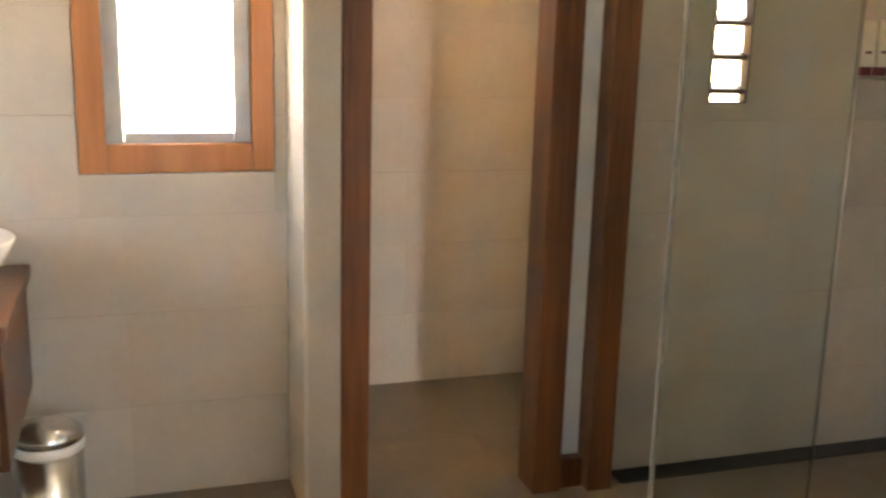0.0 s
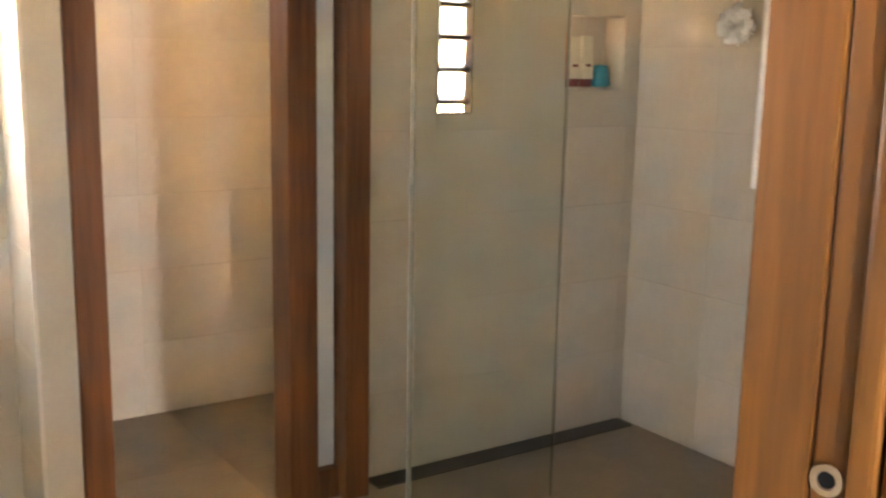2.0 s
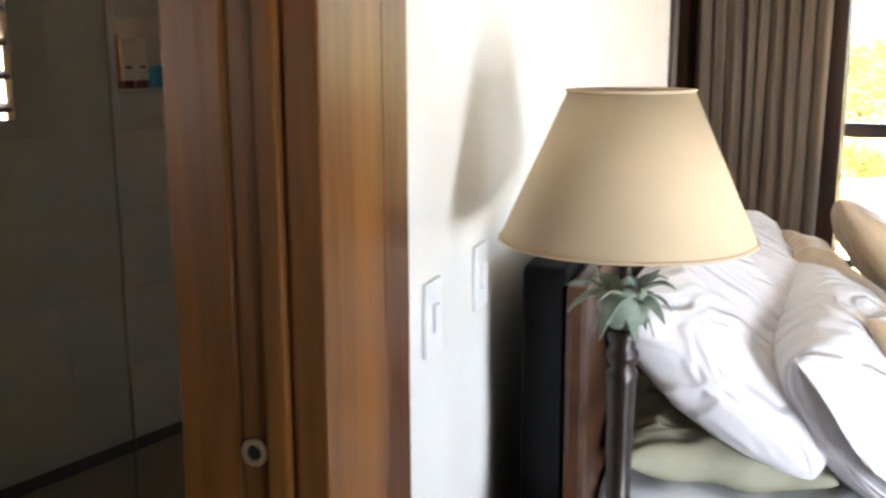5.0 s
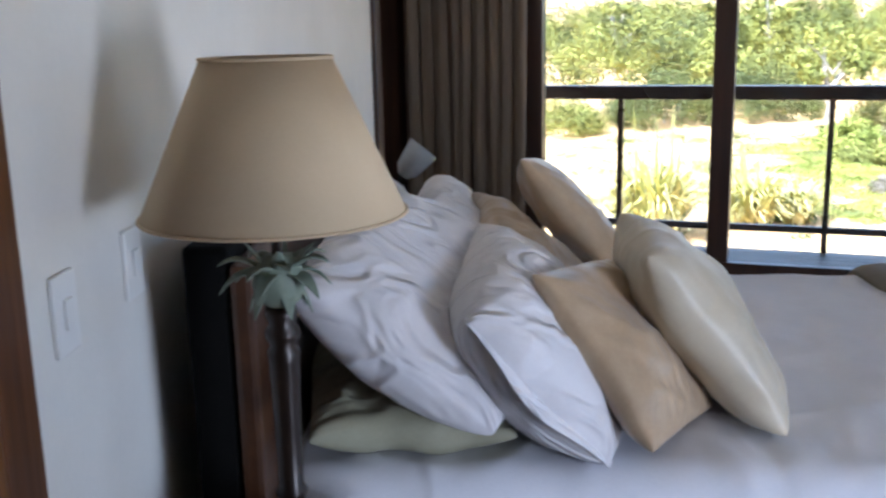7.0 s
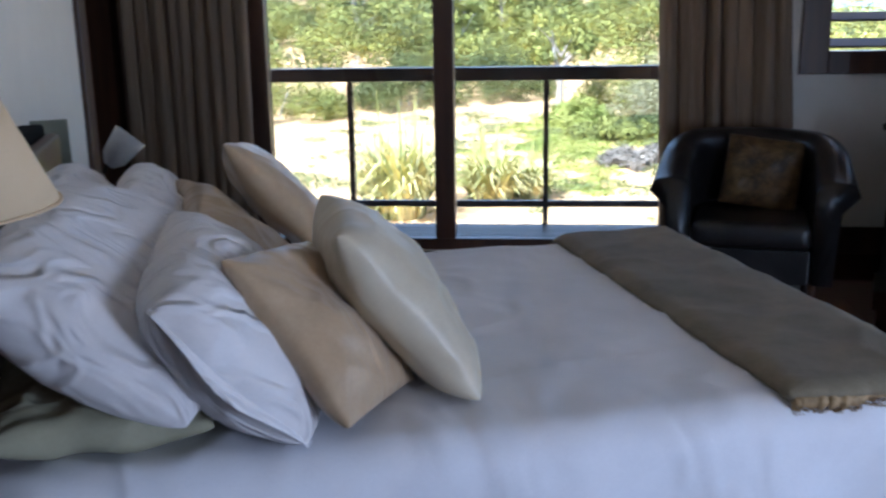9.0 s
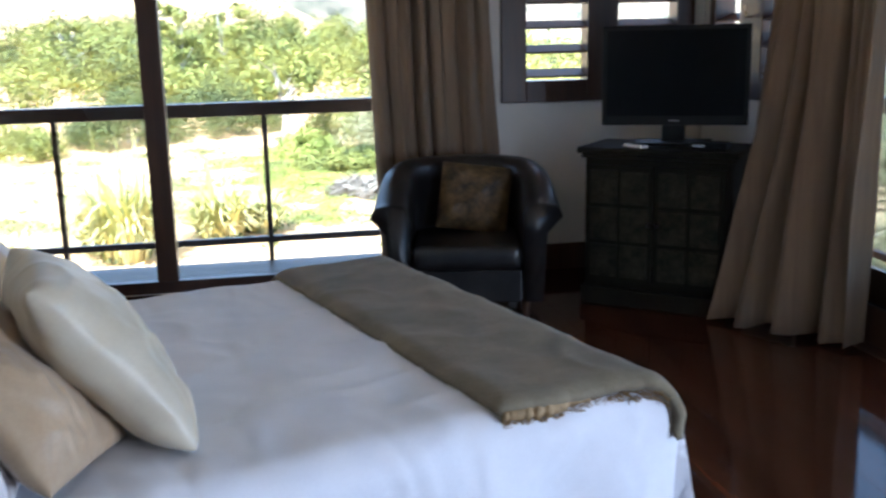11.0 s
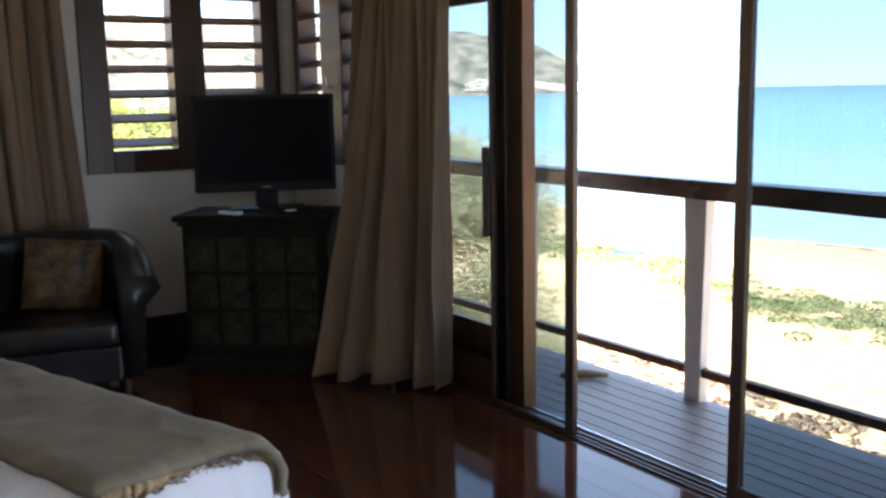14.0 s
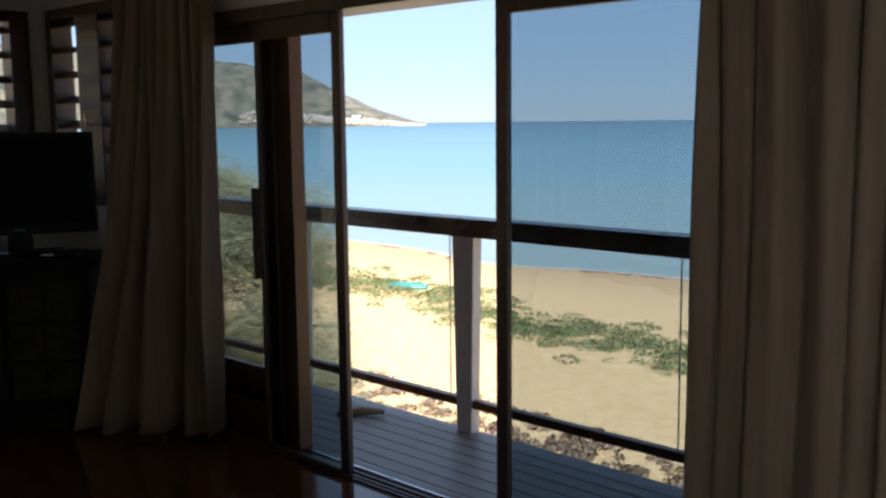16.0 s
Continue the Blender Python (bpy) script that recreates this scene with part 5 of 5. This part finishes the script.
def strappy_clump(x, y, w, h, count, seed, label):
    """Long strap leaves that rise from a tight base and arch over, with a few upright stalks."""
    r = np.random.default_rng(seed)
    z0 = float(ground_height(np.float64(x), np.float64(y)))
    verts, faces = [], []
    for k in range(count):
        a, q = r.uniform(0, 6.28), w * 0.45 * math.sqrt(r.random())
        p = np.array([q * math.cos(a), q * math.sin(a), 0.0])
        b = a + r.normal() * 0.5
        out = np.array([math.cos(b), math.sin(b), 0])
        side = np.array([-out[1], out[0], 0]) * r.uniform(0.03, 0.065)
        stalk = r.random() < 0.025
        bend = r.uniform(0.25, 0.75)
        hh = h * (r.uniform(0.9, 1.15) if stalk else r.uniform(0.35, 1.0))
        reach = w * (0.15 if stalk else r.uniform(0.25, 1.15))
        n = len(verts)
        for s in (0, 0.25, 0.5, 0.75, 1.0):
            c = p + out * reach * s ** 1.8 + np.array([0, 0, hh * (s - (0.1 if stalk else bend) * s ** 3)])
            wv = side * (1 - s ** 2 * 0.9)
            verts += [(c - wv).tolist(), (c + wv).tolist()]
        faces += [(n + 2 * i, n + 2 * i + 1, n + 2 * i + 3, n + 2 * i + 2) for i in range(4)]
    me = bpy.data.meshes.new("strappy_grass")
    me.from_pydata(verts, [], faces)
    me.materials.append(M_GRASS)
    ob = new("strappy_grass", me)
    ob.location = (x, y, z0 - 0.03)
    tagged(ob, label, "long grass", "grass clumps")


strappy_clump(-2.8, 23.2, 1.15, 3.1, 420, 1, "tall clump of pale yellow strappy grass")
strappy_clump(-3.55, 24.2, 0.85, 2.4, 220, 4, "tall clump of pale yellow strappy grass")
strappy_clump(-0.75, 25.2, 1.1, 2.2, 330, 2, "lower clump of pale yellow strappy grass")
strappy_clump(0.25, 25.8, 0.85, 1.8, 200, 3, "lower clump of pale yellow strappy grass")

# creeper and litter on the sand
clumps = []
for k in range(520):
    y = rng.uniform(4, 36)
    x = 20.2 + 0.9 * math.sin(y * 0.35) + rng.gauss(0, 1.0) + (y - 15) * 0.06
    clumps.append(((x, y, float(ground_height(np.float64(x), np.float64(y)))), rng.uniform(0.15, 0.55)))
for k in range(200):
    x, y = rng.uniform(-8, 10), rng.uniform(23, 44)
    clumps.append(((x, y, float(ground_height(np.float64(x), np.float64(y)))), rng.uniform(0.2, 0.7)))
tagged(leaf_object("beach_creeper", clumps, 90000, 0.05, M_CREEPER, 5, flat=0.35), "low green creeper patches on the sand", "ground cover", kind="stuff")
clumps = []
for k in range(120):
    x, y = rng.uniform(11.0, 13.2), rng.uniform(5, 15)
    clumps.append(((x, y, float(ground_height(np.float64(x), np.float64(y)))), rng.uniform(0.1, 0.35)))
M_LITTER = surface("dry_leaf_litter", (0.16, 0.10, 0.06), (0.30, 0.21, 0.13), 0.9, 2, fine=8, bump=0.0, island=0.4)
tagged(leaf_object("leaf_litter", clumps, 9000, 0.06, M_LITTER, 6, flat=0.25), "dry leaf litter strewn on the sand", "leaf litter", kind="stuff")

tagged(leaf_object("sea_weed", WEED, 5000, 0.05, M_LITTER, 9, flat=0.3), "dark broken line of weed washed up on the wet sand", "sea weed", kind="stuff")
clumps = []
for k in range(330):
    y = rng.uniform(26, 44)
    x = rng.gauss(0.9 + (y - 32) * 0.10, 1.5)
    clumps.append(((x, y, float(ground_height(np.float64(x), np.float64(y)))), rng.uniform(0.25, 0.7)))
tagged(leaf_object("green_grass", clumps, 110000, 0.04, M_LAWN, 15, flat=0.22), "bright green grass spreading over the sand", "grass", kind="stuff")

# feathery casuarina by the balcony
def casuarina(x, y, h, seed, label, n=9000, spread=1.0):
    r = random.Random(seed)
    z0 = float(ground_height(np.float64(x), np.float64(y)))
    t = thing("casuarina", label, "tree", pose(x, y, z0), "casuarinas")
    part("trunk", tube([(0, 0, -0.2), (0.08, 0.03, h * 0.4), (0.0, 0.1, h * 0.9)], [0.10, 0.07, 0.02], 8), M_BARK, t)
    verts, faces = [], []
    for k in range(44):
        s = r.uniform(0.1, 0.95)
        a = r.uniform(0, 6.28)
        L = spread * (1.5 * (1 - s) + 0.45)
        p0 = Vector((0.05, 0.03, h * s))
        p1 = p0 + Vector((math.cos(a) * L, math.sin(a) * L, (0.1 + 0.7 * r.random()) * L))
        part("limb", tube([p0, (p0 + p1) / 2 + Vector((0, 0, 0.08)), p1], [0.025, 0.015, 0.005], 5), M_BARK, t)
        for j in range(n // 44):
            q = p0.lerp(p1, r.uniform(0.15, 1.05)) + Vector((r.gauss(0, 0.13), r.gauss(0, 0.13), r.gauss(-0.04, 0.13)))
            d = Vector((math.cos(a) * 0.5 + r.gauss(0, 0.5), math.sin(a) * 0.5 + r.gauss(0, 0.5), r.gauss(-0.1, 0.6))).normalized() * r.uniform(0.10, 0.26)
            w = d.orthogonal().normalized() * 0.0036
            b = len(verts)
            verts += [q - w, q + w, q + d]
            faces.append((b, b + 1, b + 2))
    me = bpy.data.meshes.new("needles")
    me.from_pydata([tuple(v) for v in verts], [], faces)
    me.materials.append(M_NEEDLE)
    ob = new("needles", me)
    ob.parent = t


casuarina(6.3, 8.35, 4.5, 3, "feathery olive-green casuarina beside the balcony", 40000, 0.62)
casuarina(5.75, 8.7, 5.1, 4, "feathery olive-green casuarina beside the balcony", 36000, 0.6)

boat = thing("dinghy", "upturned turquoise dinghy on the beach", "boat", pose(21.6, 22.2, float(ground_height(np.float64(21.6), np.float64(22.2))), 0, 0, 128))
bm = sheet(lambda s, t: ((s - 0.5) * 1.3, (t - 0.5) * 0.45 * math.sin(math.pi * min(0.999, max(0.02, 0.15 + s * 0.85))) ** 0.6, 0.2 * math.sin(math.pi * t) ** 0.6 * math.sin(math.pi * (0.12 + s * 0.8)) ** 0.5), 20, 12, 0.02)
smooth(part("hull", bm, M_BOAT, boat))
part("keel", boxes((-0.5, 0.5, -0.015, 0.015, 0.165, 0.205), bevel=0.005), M_BOAT, boat)
drift = thing("driftwood", "piece of dark brown driftwood on the deck", "driftwood", pose(3.72, 4.12, -0.045, 0, 0, -38))
smooth(part("branch", tube([(-0.13, 0, 0.014), (0, 0.012, 0.02), (0.12, -0.004, 0.015)], [0.014, 0.024, 0.013], 8), M_LITTER, drift))

# ---- tiles, planks and deck boards ----
def tile_mesh(name, a, b, t, mat, axis):
    """A bevelled slab a by b, t proud along the axis."""
    e = 0.0004
    size = {"x": (t, a, b), "y": (a, t, b), "z": (a, b, t)}[axis]
    bm = boxes((e if axis != "x" else 0, size[0] - (e if axis != "x" else 0), e if axis != "y" else 0, size[1] - (e if axis != "y" else 0), e if axis != "z" else 0, size[2] - (e if axis != "z" else 0)), bevel=0.0004, seg=1)
    me = bpy.data.meshes.new(name)
    bm.to_mesh(me)
    bm.free()
    me.materials.append(mat)
    return me


def lay(parent, name, cells, axis, plane, t, mat):
    """Pieces given as (a0, a1, b0, b1) in the plane's own two directions; alike ones share a mesh."""
    made = {}
    for a0, a1, b0, b1 in cells:
        key = (round(a1 - a0, 3), round(b1 - b0, 3))
        if key not in made:
            made[key] = tile_mesh(name, *key, t, mat, axis)
        ob = new(name, made[key])
        ob.location = {"x": (plane, a0, b0), "y": (a0, plane, b0), "z": (a0, b0, plane)}[axis]
        ob.parent = parent


def grid(a0, a1, b0, b1, da, db, holes=(), shift=0.0):
    """Cells of da by db, cut at the bounds and round rectangular holes."""
    out = []
    b = b0
    while b < b1 - 1e-6:
        bn = min(b + db, b1)
        a = a0 - shift
        while a < a1 - 1e-6:
            lo, hi = max(a, a0), min(a + da, a1)
            pieces = [(lo, hi, b, bn)] if hi - lo > 0.01 else []
            for h0, h1, k0, k1 in holes:
                nxt = []
                for p in pieces:
                    if p[1] <= h0 + 1e-6 or p[0] >= h1 - 1e-6 or p[3] <= k0 + 1e-6 or p[2] >= k1 - 1e-6:
                        nxt.append(p)
                        continue
                    if p[0] < h0:
                        nxt.append((p[0], h0, p[2], p[3]))
                    if p[1] > h1:
                        nxt.append((h1, p[1], p[2], p[3]))
                    m0, m1 = max(p[0], h0), min(p[1], h1)
                    if p[2] < k0:
                        nxt.append((m0, m1, p[2], k0))
                    if p[3] > k1:
                        nxt.append((m0, m1, k1, p[3]))
                pieces = [p for p in nxt if p[1] - p[0] > 0.008 and p[3] - p[2] > 0.008]
            out += pieces
            a += da
        b = bn
    return out


objs = bpy.data.objects
lay(objs["wall_toilet"], "tile", grid(0.7, 1.98, 0.0, 2.4, 0.6, 0.30), "x", -4.042, 0.012, M_TILE)
lay(objs["wall_shower_west"], "tile", grid(1.70, 2.955, 0.0, 2.4, 0.6, 0.30, [(2.02, 2.16, 1.255, 2.0), (2.58, 2.87, 1.335, 1.61)]), "x", -3.032, 0.012, M_TILE)
lay(objs["wall_shower_north"], "tile", grid(-3.02, -1.42, 0.0, 2.4, 0.6, 0.30, shift=0.2), "y", 2.955, 0.012, M_TILE)
lay(objs["wall_bath_west"], "tile", grid(-1.6, 0.70, 0.0, 2.4, 0.6, 0.30, [(0.085, 0.655, 1.027, 2.003)]), "x", -3.252, 0.012, M_TILE)
lay(objs["wall_bath_nib"], "tile", grid(-3.24, -2.932, 0.0, 2.4, 0.6, 0.30), "y", 0.689, 0.0105, M_TILE)
lay(objs["floor_bathroom"], "tile", grid(-4.03, -0.96, -1.6, 2.95, 0.6, 0.6, [(-4.1, -3.24, -1.7, 0.7), (-4.1, -3.02, 1.98, 3.0), (-1.2, -0.9, 1.6, 3.0)]), "z", -0.012, 0.012, M_BATHFLOOR)
rng = random.Random(21)
cells = []
n = 0
x = -2.74
while x < 2.95:
    x1 = min(x + 0.13, 2.956)
    y = (-2.6 if x > -0.95 else 1.34) - rng.uniform(0, 1.6)
    y_lo = -2.6 if x > -0.82 else min(1.06 + (-0.72 - x) / 0.2905, 4.86)
    while y < YW - 0.02:
        yn = y + rng.choice((1.8, 2.4, 3.0))
        lo, hi = max(y, y_lo), min(yn, YW - 0.001)
        if hi - lo > 0.05:
            cells.append((x, x1, lo, hi))
        y = yn
    x = x1
lay(floor_ob, "plank", cells, "z", -0.02, 0.02, M_FLOOR)
lay(deck, "deck_board", [(3.175 + i * 0.094, 3.175 + i * 0.094 + 0.088, y, min(y + 2.45, 7.1)) for i in range(8) for y in (-2.6, -0.15, 2.3, 4.75)], "z", -0.085, 0.035, M_DECK)
lay(deck, "deck_board", [(x, min(x + 2.4, 3.17), 6.29 + i * 0.098, 6.29 + i * 0.098 + 0.092) for i in range(8) for x in (-4.0, -1.6, 0.8)], "z", -0.085, 0.035, M_DECK_X)
